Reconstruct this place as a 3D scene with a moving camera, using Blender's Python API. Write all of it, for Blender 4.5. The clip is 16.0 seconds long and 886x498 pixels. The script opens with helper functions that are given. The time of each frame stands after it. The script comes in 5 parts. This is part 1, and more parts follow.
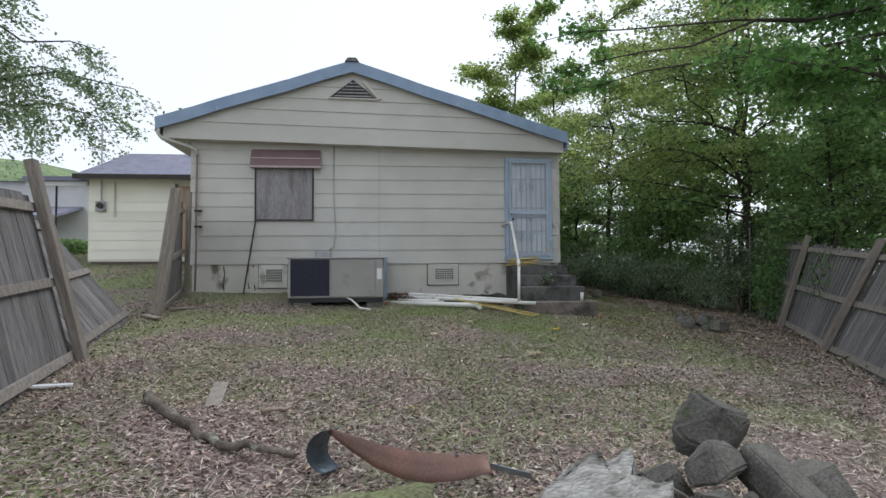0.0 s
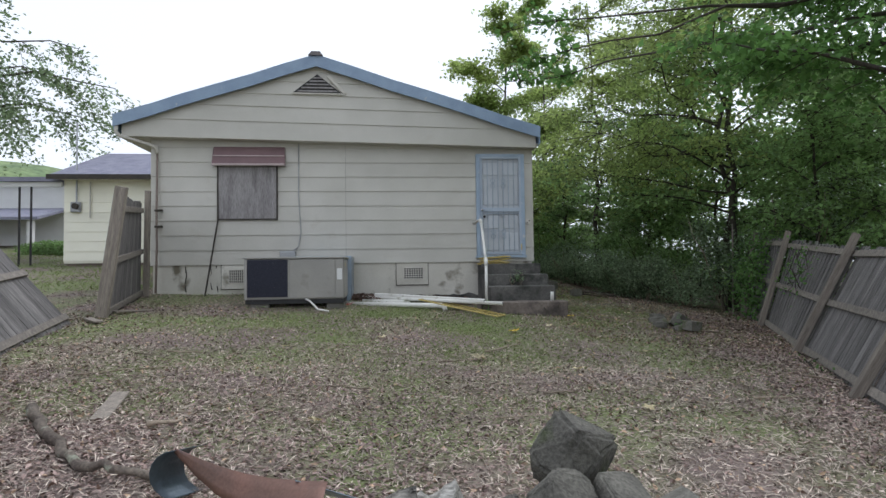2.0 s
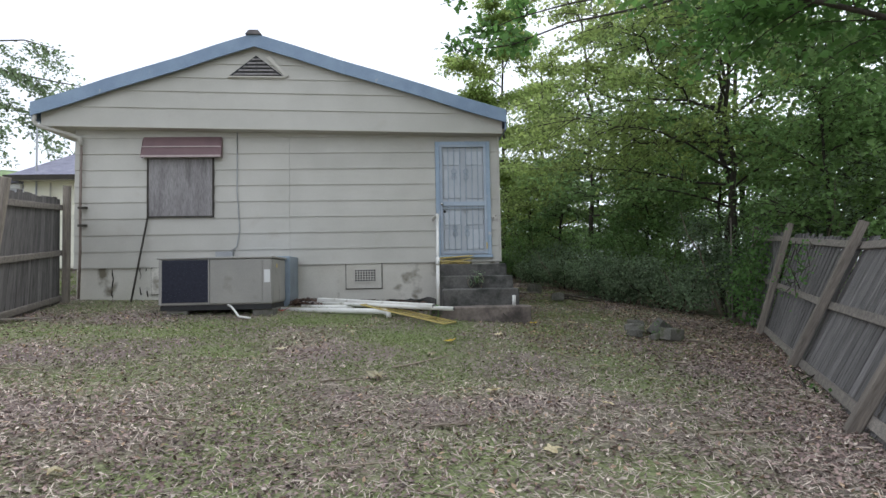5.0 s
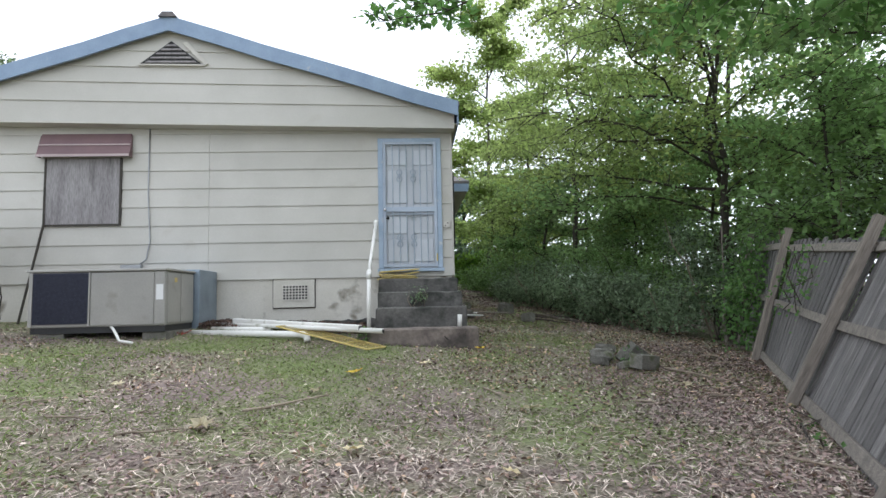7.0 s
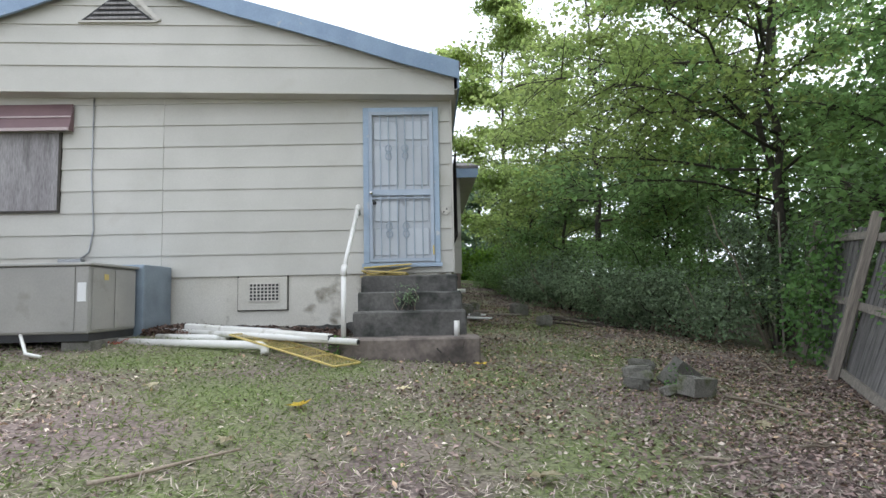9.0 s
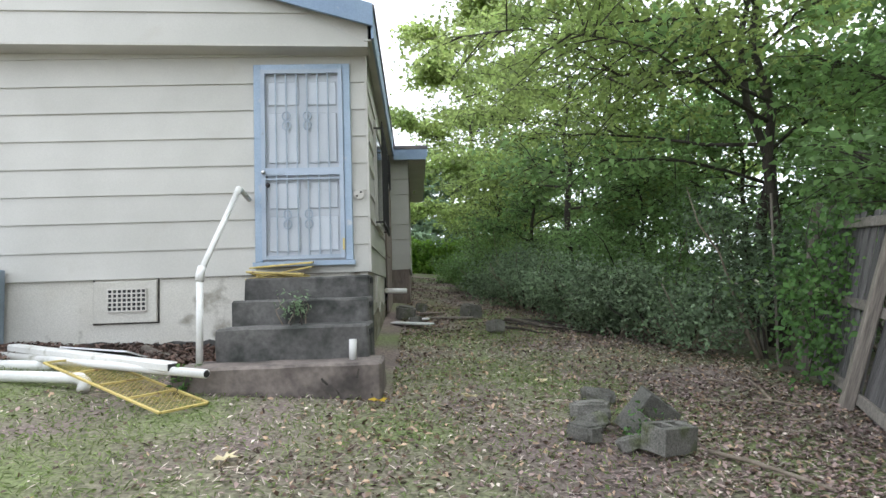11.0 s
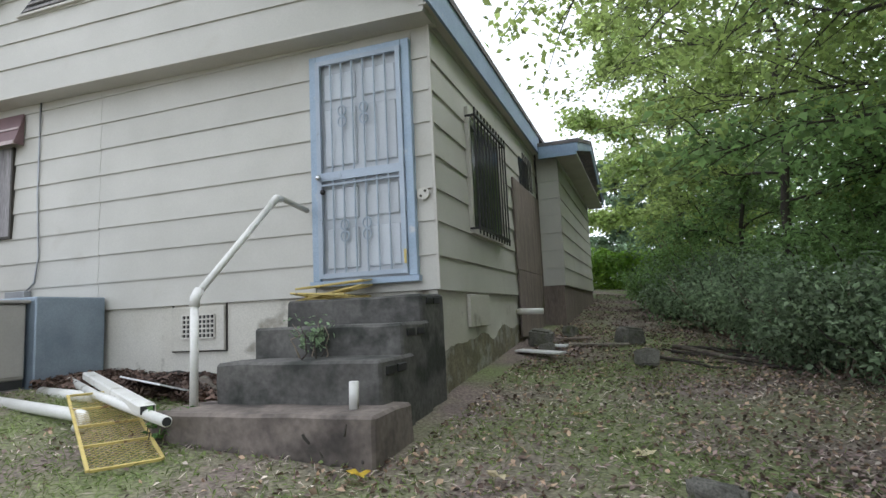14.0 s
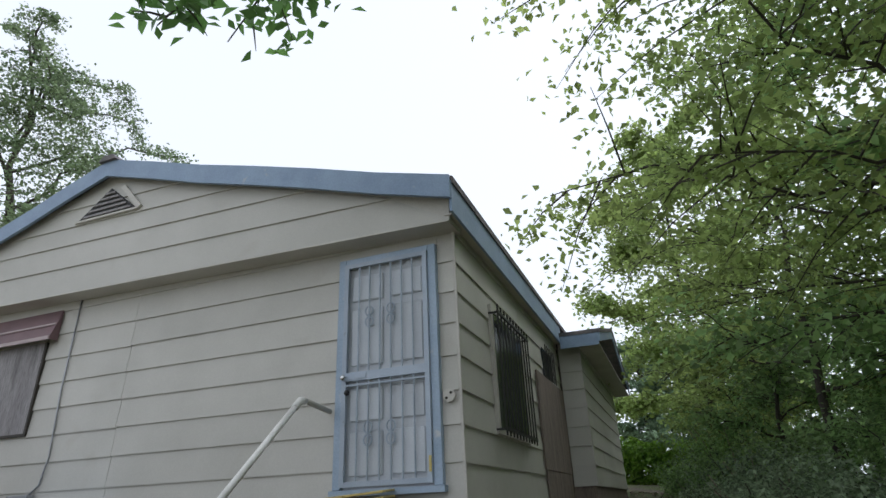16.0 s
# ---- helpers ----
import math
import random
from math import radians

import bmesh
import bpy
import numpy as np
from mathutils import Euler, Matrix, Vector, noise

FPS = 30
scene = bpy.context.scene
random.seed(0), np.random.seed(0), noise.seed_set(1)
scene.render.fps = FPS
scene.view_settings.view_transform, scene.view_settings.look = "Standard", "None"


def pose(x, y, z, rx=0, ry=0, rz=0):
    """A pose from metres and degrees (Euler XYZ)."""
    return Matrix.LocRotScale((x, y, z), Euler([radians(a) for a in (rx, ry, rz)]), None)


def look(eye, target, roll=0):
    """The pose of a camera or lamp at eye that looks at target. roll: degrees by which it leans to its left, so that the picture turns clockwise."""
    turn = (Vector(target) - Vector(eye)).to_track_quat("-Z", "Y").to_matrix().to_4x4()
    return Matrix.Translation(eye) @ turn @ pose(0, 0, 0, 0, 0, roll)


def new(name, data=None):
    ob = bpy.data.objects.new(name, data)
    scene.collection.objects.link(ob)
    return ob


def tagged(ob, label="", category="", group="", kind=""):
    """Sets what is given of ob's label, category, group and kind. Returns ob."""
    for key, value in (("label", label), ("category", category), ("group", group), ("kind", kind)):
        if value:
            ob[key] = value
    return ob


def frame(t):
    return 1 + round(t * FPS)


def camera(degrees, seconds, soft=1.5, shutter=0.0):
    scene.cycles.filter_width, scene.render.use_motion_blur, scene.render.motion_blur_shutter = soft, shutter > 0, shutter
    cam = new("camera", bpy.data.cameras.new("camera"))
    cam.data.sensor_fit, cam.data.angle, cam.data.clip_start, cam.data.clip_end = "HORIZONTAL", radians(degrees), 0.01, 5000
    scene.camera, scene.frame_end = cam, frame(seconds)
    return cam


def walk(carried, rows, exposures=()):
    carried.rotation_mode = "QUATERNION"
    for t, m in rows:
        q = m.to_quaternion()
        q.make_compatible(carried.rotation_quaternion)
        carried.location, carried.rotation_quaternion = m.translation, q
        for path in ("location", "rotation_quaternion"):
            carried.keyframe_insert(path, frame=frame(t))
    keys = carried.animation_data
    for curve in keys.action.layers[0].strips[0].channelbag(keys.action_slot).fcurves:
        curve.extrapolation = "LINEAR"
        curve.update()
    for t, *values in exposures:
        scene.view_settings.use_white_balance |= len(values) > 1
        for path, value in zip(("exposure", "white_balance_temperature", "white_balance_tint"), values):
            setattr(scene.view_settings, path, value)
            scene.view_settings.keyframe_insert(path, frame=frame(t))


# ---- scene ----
cam = camera(75.1, 16.0)
PATH = [
    (0, (0.981, -0.289, 2.11), (1.199, 1.697, 2.187), -0.4),
    (0.5, (1.236, -0.277, 2.15), (1.444, 1.711, 2.224), -0.7),
    (1, (1.46, -0.26, 2.143), (1.664, 1.728, 2.217), -0.8),
    (1.5, (1.619, -0.13, 2.113), (1.82, 1.859, 2.189), -0.7),
    (2, (1.757, -0.015, 2.109), (1.954, 1.974, 2.183), -0.8),
    (2.5, (1.88, 0.051, 2.088), (2.069, 2.04, 2.163), -0.8),
    (3, (2.139, 0.133, 2.072), (2.321, 2.123, 2.162), -0.8),
    (3.5, (2.371, 0.241, 2.048), (2.55, 2.231, 2.142), -0.8),
    (3.7, (2.464, 0.355, 2.031), (2.64, 2.345, 2.137), -0.8),
    (5.8, (3.492, 1.624, 1.956), (3.595, 3.619, 2.051), -1.3),
    (6, (3.615, 1.752, 1.936), (3.741, 3.745, 2.032), -1.2),
    (6.5, (3.91, 2.098, 1.93), (4.055, 4.09, 2.026), -1.3),
    (7, (4.102, 2.512, 1.891), (4.21, 4.501, 2.068), -1.3),
    (7.5, (4.25, 2.916, 1.886), (4.288, 4.908, 2.068), -1.2),
    (8, (4.362, 3.313, 1.888), (4.382, 5.305, 2.07), -1.2),
    (8.2, (4.386, 3.456, 1.889), (4.402, 5.448, 2.071), -1.0),
    (10.3, (4.808, 4.983, 2.067), (4.913, 6.976, 2.199), -1.9),
    (10.5, (4.923, 5.14, 2.057), (5.031, 7.132, 2.19), -1.9),
    (11, (5.22, 5.528, 2.079), (5.317, 7.521, 2.213), -1.9),
    (11.5, (5.504, 5.911, 2.052), (5.59, 7.904, 2.186), -1.9),
    (12, (5.797, 6.27, 2.047), (5.905, 8.263, 2.182), -1.9),
    (12.5, (6.029, 6.609, 2.053), (6.092, 8.603, 2.187), -2.1),
    (13, (6.158, 6.904, 2.075), (5.986, 8.892, 2.222), -2.5),
    (13.5, (6.251, 7.033, 2.067), (5.863, 8.989, 2.231), -2.6),
    (14, (6.361, 7.067, 2.057), (5.705, 8.942, 2.285), -2.7),
    (14.5, (6.37, 7.038, 2.079), (5.675, 8.892, 2.365), -2.6),
    (14.8, (6.329, 7.016, 2.14), (5.66, 8.86, 2.527), -3.0),
    (15, (6.325, 7.038, 2.189), (5.663, 8.833, 2.77), -2.5),
    (15.5, (6.324, 7.001, 2.239), (5.675, 8.757, 2.944), -2.4),
    (16, (6.323, 6.983, 2.234), (5.693, 8.695, 3.054), -2.5),
]
EXPOSURES = [(0.0, -0.18, 5950, 12), (3.5, -0.06, 5950, 12), (6.0, 0.30, 5950, 12), (7.0, 0.55, 5950, 12), (8.0, 0.55, 5950, 12), (10.5, 0.88, 5950, 12), (12.5, 1.15, 5950, 12), (13.5, 0.80, 5950, 12), (14.5, 0.40, 5950, 12), (15.0, 0.16, 5950, 12), (16.0, -0.17, 5950, 12)]
walk(cam, [(t, look(eye, target, roll)) for t, eye, target, roll in PATH], EXPOSURES)

# ---- world and sun: a bright overcast sky ----
world = bpy.data.worlds.new("overcast_sky")
scene.world = world
world.use_nodes = True
wn, wl = world.node_tree.nodes, world.node_tree.links
sky = wn.new("ShaderNodeTexSky")
sky.sky_type, sky.sun_disc = "NISHITA", False
sky.sun_elevation, sky.sun_rotation = radians(57), radians(56)
sky.dust_density, sky.air_density = 4.0, 1.0
pale = wn.new("ShaderNodeHueSaturation")
pale.inputs["Saturation"].default_value = 0.12
wl.new(sky.outputs["Color"], pale.inputs["Color"])
cloud = wn.new("ShaderNodeMix")
cloud.data_type = "RGBA"
cloud.inputs["Factor"].default_value = 0.7
cloud.inputs["B"].default_value = (9.3, 9.6, 9.85, 1)
wl.new(pale.outputs["Color"], cloud.inputs["A"])
wl.new(cloud.outputs["Result"], wn["Background"].inputs["Color"])
wn["Background"].inputs["Strength"].default_value = 0.15
sun_data = bpy.data.lights.new("sun", "SUN")
sun_data.energy, sun_data.angle, sun_data.color = 1.1, radians(40), (1.0, 0.96, 0.9)
sun = new("sun", sun_data)
sun.matrix_world = pose(0, 0, 30, 33, 0, 124)


# ---- materials ----
def mat(name, c1, c2, scale=4.0, rough=0.7, metal=0.0, bump=0.15, fine=70.0, grain=0.18, rnd=0.08,
        stretch=(1, 1, 1), space="world", stain=None, stain_scale=1.5, stain_lo=0.55, stain_hi=0.7, leaf=0.0, island=0.0):
    m = bpy.data.materials.new(name)
    m.use_nodes = True
    n, l = m.node_tree.nodes, m.node_tree.links
    b = n["Principled BSDF"]
    b.inputs["Roughness"].default_value, b.inputs["Metallic"].default_value = rough, metal
    if space == "world":
        co = n.new("ShaderNodeNewGeometry").outputs["Position"]
    else:
        co = n.new("ShaderNodeTexCoord").outputs["Object"]
    mp = n.new("ShaderNodeMapping")
    mp.inputs["Scale"].default_value = stretch
    l.new(co, mp.inputs["Vector"])
    oi = n.new("ShaderNodeObjectInfo")
    if space != "world":
        sh = n.new("ShaderNodeVectorMath")
        sh.operation = "MULTIPLY_ADD"
        sh.inputs[1].default_value = (37.0, 19.0, 53.0)
        l.new(oi.outputs["Random"], sh.inputs[0])
        l.new(co, sh.inputs[2])
        l.new(sh.outputs[0], mp.inputs["Vector"])

    def noise_of(sc, detail):
        t = n.new("ShaderNodeTexNoise")
        t.inputs["Scale"].default_value, t.inputs["Detail"].default_value = sc, detail
        l.new(mp.outputs["Vector"], t.inputs["Vector"])
        return t.outputs["Fac"]

    def ramp(src, lo, hi):
        r = n.new("ShaderNodeMapRange")
        r.inputs["From Min"].default_value, r.inputs["From Max"].default_value = lo, hi
        l.new(src, r.inputs["Value"])
        return r.outputs["Result"]

    def mix(fac, a, c, mode="MIX"):
        x = n.new("ShaderNodeMix")
        x.data_type, x.blend_type = "RGBA", mode
        for sock, v in ((x.inputs["Factor"], fac), (x.inputs["A"], a), (x.inputs["B"], c)):
            if isinstance(v, (int, float)):
                sock.default_value = v
            elif isinstance(v, tuple):
                sock.default_value = (*v, 1)
            else:
                l.new(v, sock)
        return x.outputs["Result"]

    big, small = noise_of(scale, 5), noise_of(fine, 4)
    col = mix(ramp(big, 0.35, 0.65), tuple(c1), tuple(c2))
    if stain:
        col = mix(ramp(noise_of(stain_scale, 8), stain_lo, stain_hi), col, tuple(stain))

    def shade(col, src, amount):
        r = n.new("ShaderNodeMapRange")
        r.inputs["To Min"].default_value, r.inputs["To Max"].default_value = 1 - amount, 1 + amount
        l.new(src, r.inputs["Value"])
        v = n.new("ShaderNodeVectorMath")
        v.operation = "SCALE"
        l.new(col, v.inputs[0])
        l.new(r.outputs["Result"], v.inputs["Scale"])
        return v.outputs["Vector"]

    col = shade(col, ramp(small, 0.3, 0.7), grain)
    if rnd:
        col = shade(col, oi.outputs["Random"], rnd)
    if island:
        g = n.new("ShaderNodeNewGeometry")
        col = shade(col, g.outputs["Random Per Island"], island)
    l.new(col, b.inputs["Base Color"])
    if bump:
        bp = n.new("ShaderNodeBump")
        bp.inputs["Strength"].default_value, bp.inputs["Distance"].default_value = bump, 0.01
        l.new(small, bp.inputs["Height"])
        l.new(bp.outputs["Normal"], b.inputs["Normal"])
    if leaf:
        tr = n.new("ShaderNodeBsdfTranslucent")
        l.new(col, tr.inputs["Color"])
        ms = n.new("ShaderNodeMixShader")
        ms.inputs["Fac"].default_value = leaf
        l.new(b.outputs["BSDF"], ms.inputs[1])
        l.new(tr.outputs["BSDF"], ms.inputs[2])
        l.new(ms.outputs["Shader"], n["Material Output"].inputs["Surface"])
    return m


M_SIDING = mat("cream_painted_siding", (0.535, 0.517, 0.465), (0.475, 0.46, 0.41), 1.3, 0.55, bump=0.08, grain=0.04, rnd=0.03,
               stain=(0.42, 0.39, 0.33), stain_scale=2.2, stain_lo=0.62, stain_hi=0.85)
M_CORE = mat("dark_sheathing", (0.10, 0.09, 0.08), (0.14, 0.12, 0.10), 3)
M_TRIM = mat("cream_trim", (0.58, 0.555, 0.495), (0.51, 0.485, 0.43), 2, 0.55, bump=0.08, grain=0.06)
M_FOUND = mat("stained_white_foundation_paint", (0.60, 0.58, 0.52), (0.49, 0.465, 0.40), 1.2, 0.85, bump=0.3, grain=0.1,
              stain=(0.17, 0.15, 0.11), stain_scale=2.3, stain_lo=0.60, stain_hi=0.70)
M_BLUE = mat("weathered_blue_paint", (0.27, 0.36, 0.48), (0.22, 0.30, 0.42), 3, 0.5, bump=0.1, grain=0.08,
             stain=(0.45, 0.47, 0.48), stain_scale=5, stain_lo=0.66, stain_hi=0.72)
M_CASING = mat("pale_blue_casing_paint", (0.36, 0.445, 0.545), (0.30, 0.385, 0.485), 4, 0.5, bump=0.1, grain=0.08,
               stain=(0.50, 0.52, 0.53), stain_scale=7, stain_lo=0.64, stain_hi=0.72)
M_PALEBLUE = mat("chalky_pale_blue_paint", (0.42, 0.475, 0.545), (0.36, 0.42, 0.50), 4, 0.5, bump=0.08, grain=0.06,
                 stain=(0.25, 0.24, 0.23), stain_scale=9, stain_lo=0.68, stain_hi=0.78)
M_BAR = mat("dull_blue_bar_paint", (0.38, 0.435, 0.495), (0.32, 0.375, 0.435), 6, 0.5, bump=0.05, grain=0.08)
M_DOOR = mat("pale_door_paint", (0.55, 0.575, 0.60), (0.48, 0.51, 0.545), 2, 0.45, bump=0.05, grain=0.05,
             stain=(0.34, 0.35, 0.35), stain_scale=4, stain_lo=0.64, stain_hi=0.78)
M_SHINGLE = mat("grey_asphalt_shingle", (0.12, 0.115, 0.12), (0.19, 0.17, 0.165), 6, 0.9, bump=0.5, fine=220, grain=0.3, rnd=0.2)
# slate roof with the sky's pale violet reflection mixed into its base colour
M_VIOLET = mat("sky_tinted_slate_shingle", (0.25, 0.25, 0.31), (0.19, 0.19, 0.25), 4, 0.9, bump=0.4, fine=150, grain=0.25)
M_CONC = mat("dark_stained_concrete", (0.13, 0.124, 0.114), (0.08, 0.076, 0.07), 2.2, 0.92, bump=0.5, fine=26, grain=0.22,
             stain=(0.04, 0.042, 0.036), stain_scale=3.2, stain_lo=0.46, stain_hi=0.60)
M_CONC2 = mat("brownish_concrete", (0.215, 0.18, 0.155), (0.135, 0.112, 0.096), 2.0, 0.92, bump=0.5, fine=24, grain=0.2,
              stain=(0.065, 0.055, 0.048), stain_scale=2.6, stain_lo=0.50, stain_hi=0.64)
M_BLOCK = mat("mossy_concrete_block", (0.20, 0.19, 0.165), (0.13, 0.125, 0.105), 7, 0.95, bump=0.8, fine=90, grain=0.35, rnd=0.2,
              stain=(0.09, 0.10, 0.05), stain_scale=6, stain_lo=0.56, stain_hi=0.68)
M_STONE = mat("dark_weathered_stone", (0.135, 0.128, 0.108), (0.085, 0.08, 0.068), 6, 0.92, bump=0.9, fine=70, grain=0.35, rnd=0.2,
              stain=(0.07, 0.085, 0.035), stain_scale=5, stain_lo=0.58, stain_hi=0.70)
M_ROCK = mat("weathered_grey_stump_wood", (0.36, 0.35, 0.32), (0.20, 0.19, 0.165), 8, 0.95, bump=1.0, fine=45, grain=0.4,
             stretch=(0.7, 2.5, 2.5))
M_PVC = mat("dirty_white_pvc", (0.78, 0.77, 0.73), (0.68, 0.67, 0.62), 5, 0.35, bump=0.05, grain=0.05,
            stain=(0.36, 0.34, 0.27), stain_scale=6, stain_lo=0.60, stain_hi=0.72)
M_YELLOW = mat("chipped_yellow_paint", (0.58, 0.46, 0.15), (0.48, 0.37, 0.12), 9, 0.5, grain=0.1,
               stain=(0.22, 0.13, 0.06), stain_scale=14, stain_lo=0.62, stain_hi=0.68)
M_AC = mat("grey_enamel_metal", (0.36, 0.345, 0.315), (0.31, 0.30, 0.275), 2, 0.45, 0.1, bump=0.04, grain=0.05,
           stain=(0.22, 0.21, 0.17), stain_scale=3, stain_lo=0.62, stain_hi=0.8)
M_ACTOP = mat("galvanised_duct_metal", (0.30, 0.36, 0.42), (0.22, 0.27, 0.32), 3, 0.4, 0.5, bump=0.05, grain=0.08)
M_COIL = mat("dark_coil_mesh", (0.016, 0.019, 0.035), (0.028, 0.03, 0.05), 30, 0.5, 0.3, bump=0.3, fine=300, grain=0.3)
M_BLACK = mat("black_iron", (0.02, 0.02, 0.022), (0.035, 0.03, 0.028), 12, 0.5, 0.3, grain=0.2)
# near-black that puts the shade inside openings into the colour
M_DARK = mat("opening_shade_black", (0.02, 0.02, 0.02), (0.03, 0.03, 0.03), 4)
M_CRACK = mat("black_crack_grime", (0.03, 0.027, 0.02), (0.05, 0.04, 0.03), 9)
M_PLY = mat("weathered_grey_plywood", (0.30, 0.285, 0.28), (0.22, 0.205, 0.205), 3, 0.85, bump=0.3, fine=30, grain=0.25, stretch=(3, 3, 0.4),
            stain=(0.12, 0.11, 0.11), stain_scale=2.5, stain_lo=0.58, stain_hi=0.74)
M_PLYB = mat("brown_weathered_plywood", (0.24, 0.19, 0.16), (0.17, 0.135, 0.115), 3, 0.85, bump=0.3, fine=30, grain=0.25, stretch=(3, 3, 0.4))
M_AWN = mat("faded_maroon_metal", (0.185, 0.112, 0.115), (0.155, 0.095, 0.10), 3, 0.5, 0.1, grain=0.08)
M_AWNW = mat("faded_pink_metal", (0.46, 0.37, 0.36), (0.40, 0.32, 0.31), 3, 0.5, 0.1, grain=0.08)
M_FENCE = mat("grey_weathered_fence_wood", (0.195, 0.183, 0.175), (0.125, 0.118, 0.114), 4, 0.9, bump=0.5, fine=22, grain=0.35, rnd=0.25,
              stretch=(5, 5, 0.35), space="object", stain=(0.06, 0.055, 0.05), stain_scale=3, stain_lo=0.56, stain_hi=0.75)
M_POST = mat("pale_weathered_post_wood", (0.27, 0.235, 0.195), (0.185, 0.16, 0.135), 4, 0.9, bump=0.45, fine=24, grain=0.28, rnd=0.15,
             stretch=(5, 5, 0.35), space="object")
M_RAIL = mat("weathered_rail_wood", (0.27, 0.24, 0.205), (0.18, 0.16, 0.14), 4, 0.9, bump=0.45, fine=24, grain=0.28, rnd=0.15,
             stretch=(0.35, 5, 5), space="object")
M_BARK = mat("dark_bark", (0.075, 0.062, 0.05), (0.045, 0.038, 0.032), 6, 0.95, bump=0.8, fine=40, grain=0.35, stretch=(2, 2, 0.5))
M_DEADWOOD = mat("lichened_dead_wood", (0.15, 0.125, 0.1), (0.085, 0.068, 0.056), 7, 0.95, bump=0.8, fine=50, grain=0.35, rnd=0.25,
                 stain=(0.24, 0.25, 0.19), stain_scale=9, stain_lo=0.58, stain_hi=0.68)
M_TWIG = mat("pale_dry_twig", (0.30, 0.25, 0.19), (0.19, 0.15, 0.11), 9, 0.9, grain=0.2, rnd=0.3)
M_RUST = mat("rusty_brown_sheet_metal", (0.19, 0.1, 0.075), (0.135, 0.078, 0.06), 5, 0.55, 0.2, bump=0.15, grain=0.15,
             stain=(0.12, 0.13, 0.15), stain_scale=3, stain_lo=0.6, stain_hi=0.7)
M_METDARK = mat("blue_grey_sheet_metal", (0.09, 0.115, 0.14), (0.06, 0.075, 0.09), 4, 0.4, 0.5, grain=0.1)
M_GREEN1 = mat("deep_green_leaves", (0.275, 0.405, 0.15), (0.20, 0.325, 0.12), 0.5, 0.5, bump=0, grain=0.1, fine=9, island=0.45, leaf=0.6, rnd=0.15)
M_GREEN2 = mat("yellow_green_leaves", (0.385, 0.47, 0.15), (0.29, 0.39, 0.125), 0.45, 0.5, bump=0, grain=0.1, fine=9, island=0.45, leaf=0.6, rnd=0.12)
M_GREEN3 = mat("grey_green_oak_leaves", (0.26, 0.34, 0.17), (0.19, 0.27, 0.14), 0.9, 0.45, bump=0, grain=0.1, fine=9, island=0.5, leaf=0.5, rnd=0.15)
M_PRIVET = mat("pale_grey_green_privet_leaves", (0.29, 0.375, 0.225), (0.205, 0.29, 0.165), 0.8, 0.62, bump=0, grain=0.1, fine=9, island=0.6, leaf=0.5, rnd=0.2)
M_GREEN4 = mat("bright_vine_leaves", (0.17, 0.32, 0.085), (0.12, 0.25, 0.065), 1.0, 0.5, bump=0, grain=0.1, fine=9, island=0.4, leaf=0.55)
M_HEDGE = mat("bright_hedge_leaves", (0.26, 0.42, 0.06), (0.18, 0.33, 0.05), 0.8, 0.5, bump=0, grain=0.1, fine=9, island=0.4, leaf=0.45)
M_FARGREEN = mat("far_evergreen_leaves", (0.20, 0.29, 0.17), (0.15, 0.23, 0.135), 0.5, 0.6, bump=0, grain=0.1, fine=9, island=0.4, leaf=0.3)
M_HILL = mat("far_wooded_hillside", (0.10, 0.155, 0.07), (0.19, 0.25, 0.105), 0.12, 0.9, bump=0, fine=0.9, grain=0.35)
M_GRASS = mat("thin_grass_blades", (0.17, 0.235, 0.07), (0.23, 0.28, 0.10), 0.8, 0.7, bump=0, grain=0.1, fine=9, island=0.4, leaf=0.3)
M_LITTER = mat("dead_leaf_litter", (0.33, 0.24, 0.21), (0.215, 0.155, 0.14), 0.7, 0.85, bump=0, grain=0.15, fine=20, island=0.65)
M_STRAW = mat("pale_straw_litter", (0.58, 0.50, 0.42), (0.42, 0.355, 0.30), 0.7, 0.85, bump=0, grain=0.15, fine=20, island=0.5)
M_PALELEAF = mat("pale_dry_leaf", (0.70, 0.64, 0.45), (0.58, 0.50, 0.32), 9, 0.8, bump=0, grain=0.1, rnd=0.25)
M_YLEAF = mat("yellow_fallen_leaf", (0.70, 0.55, 0.06), (0.60, 0.42, 0.04), 9, 0.7, bump=0, grain=0.1)
M_WHITE = mat("white_wall_paint", (0.74, 0.74, 0.73), (0.68, 0.68, 0.67), 2, 0.6, grain=0.04)
M_NSIDING = mat("pale_yellow_siding", (0.84, 0.82, 0.69), (0.79, 0.77, 0.64), 1, 0.6, bump=0.05, grain=0.03)
M_CHROME = mat("chrome", (0.7, 0.7, 0.7), (0.6, 0.6, 0.6), 5, 0.2, 1.0, bump=0, grain=0.02)
M_GREYMET = mat("grey_galvanised_pipe", (0.40, 0.41, 0.42), (0.32, 0.33, 0.34), 5, 0.45, 0.6, grain=0.1)
M_RED = mat("red_plastic_net", (0.5, 0.09, 0.05), (0.4, 0.07, 0.05), 9, 0.6)
M_PANE = mat("dusty_dark_glass", (0.04, 0.045, 0.05), (0.06, 0.065, 0.07), 3, 0.12, bump=0, grain=0.05)
M_SCREEN = mat("dark_window_screen", (0.05, 0.05, 0.055), (0.08, 0.08, 0.085), 6, 0.6, grain=0.15)
M_TAN = mat("tan_door_wood", (0.42, 0.28, 0.16), (0.34, 0.22, 0.13), 3, 0.5, grain=0.1)


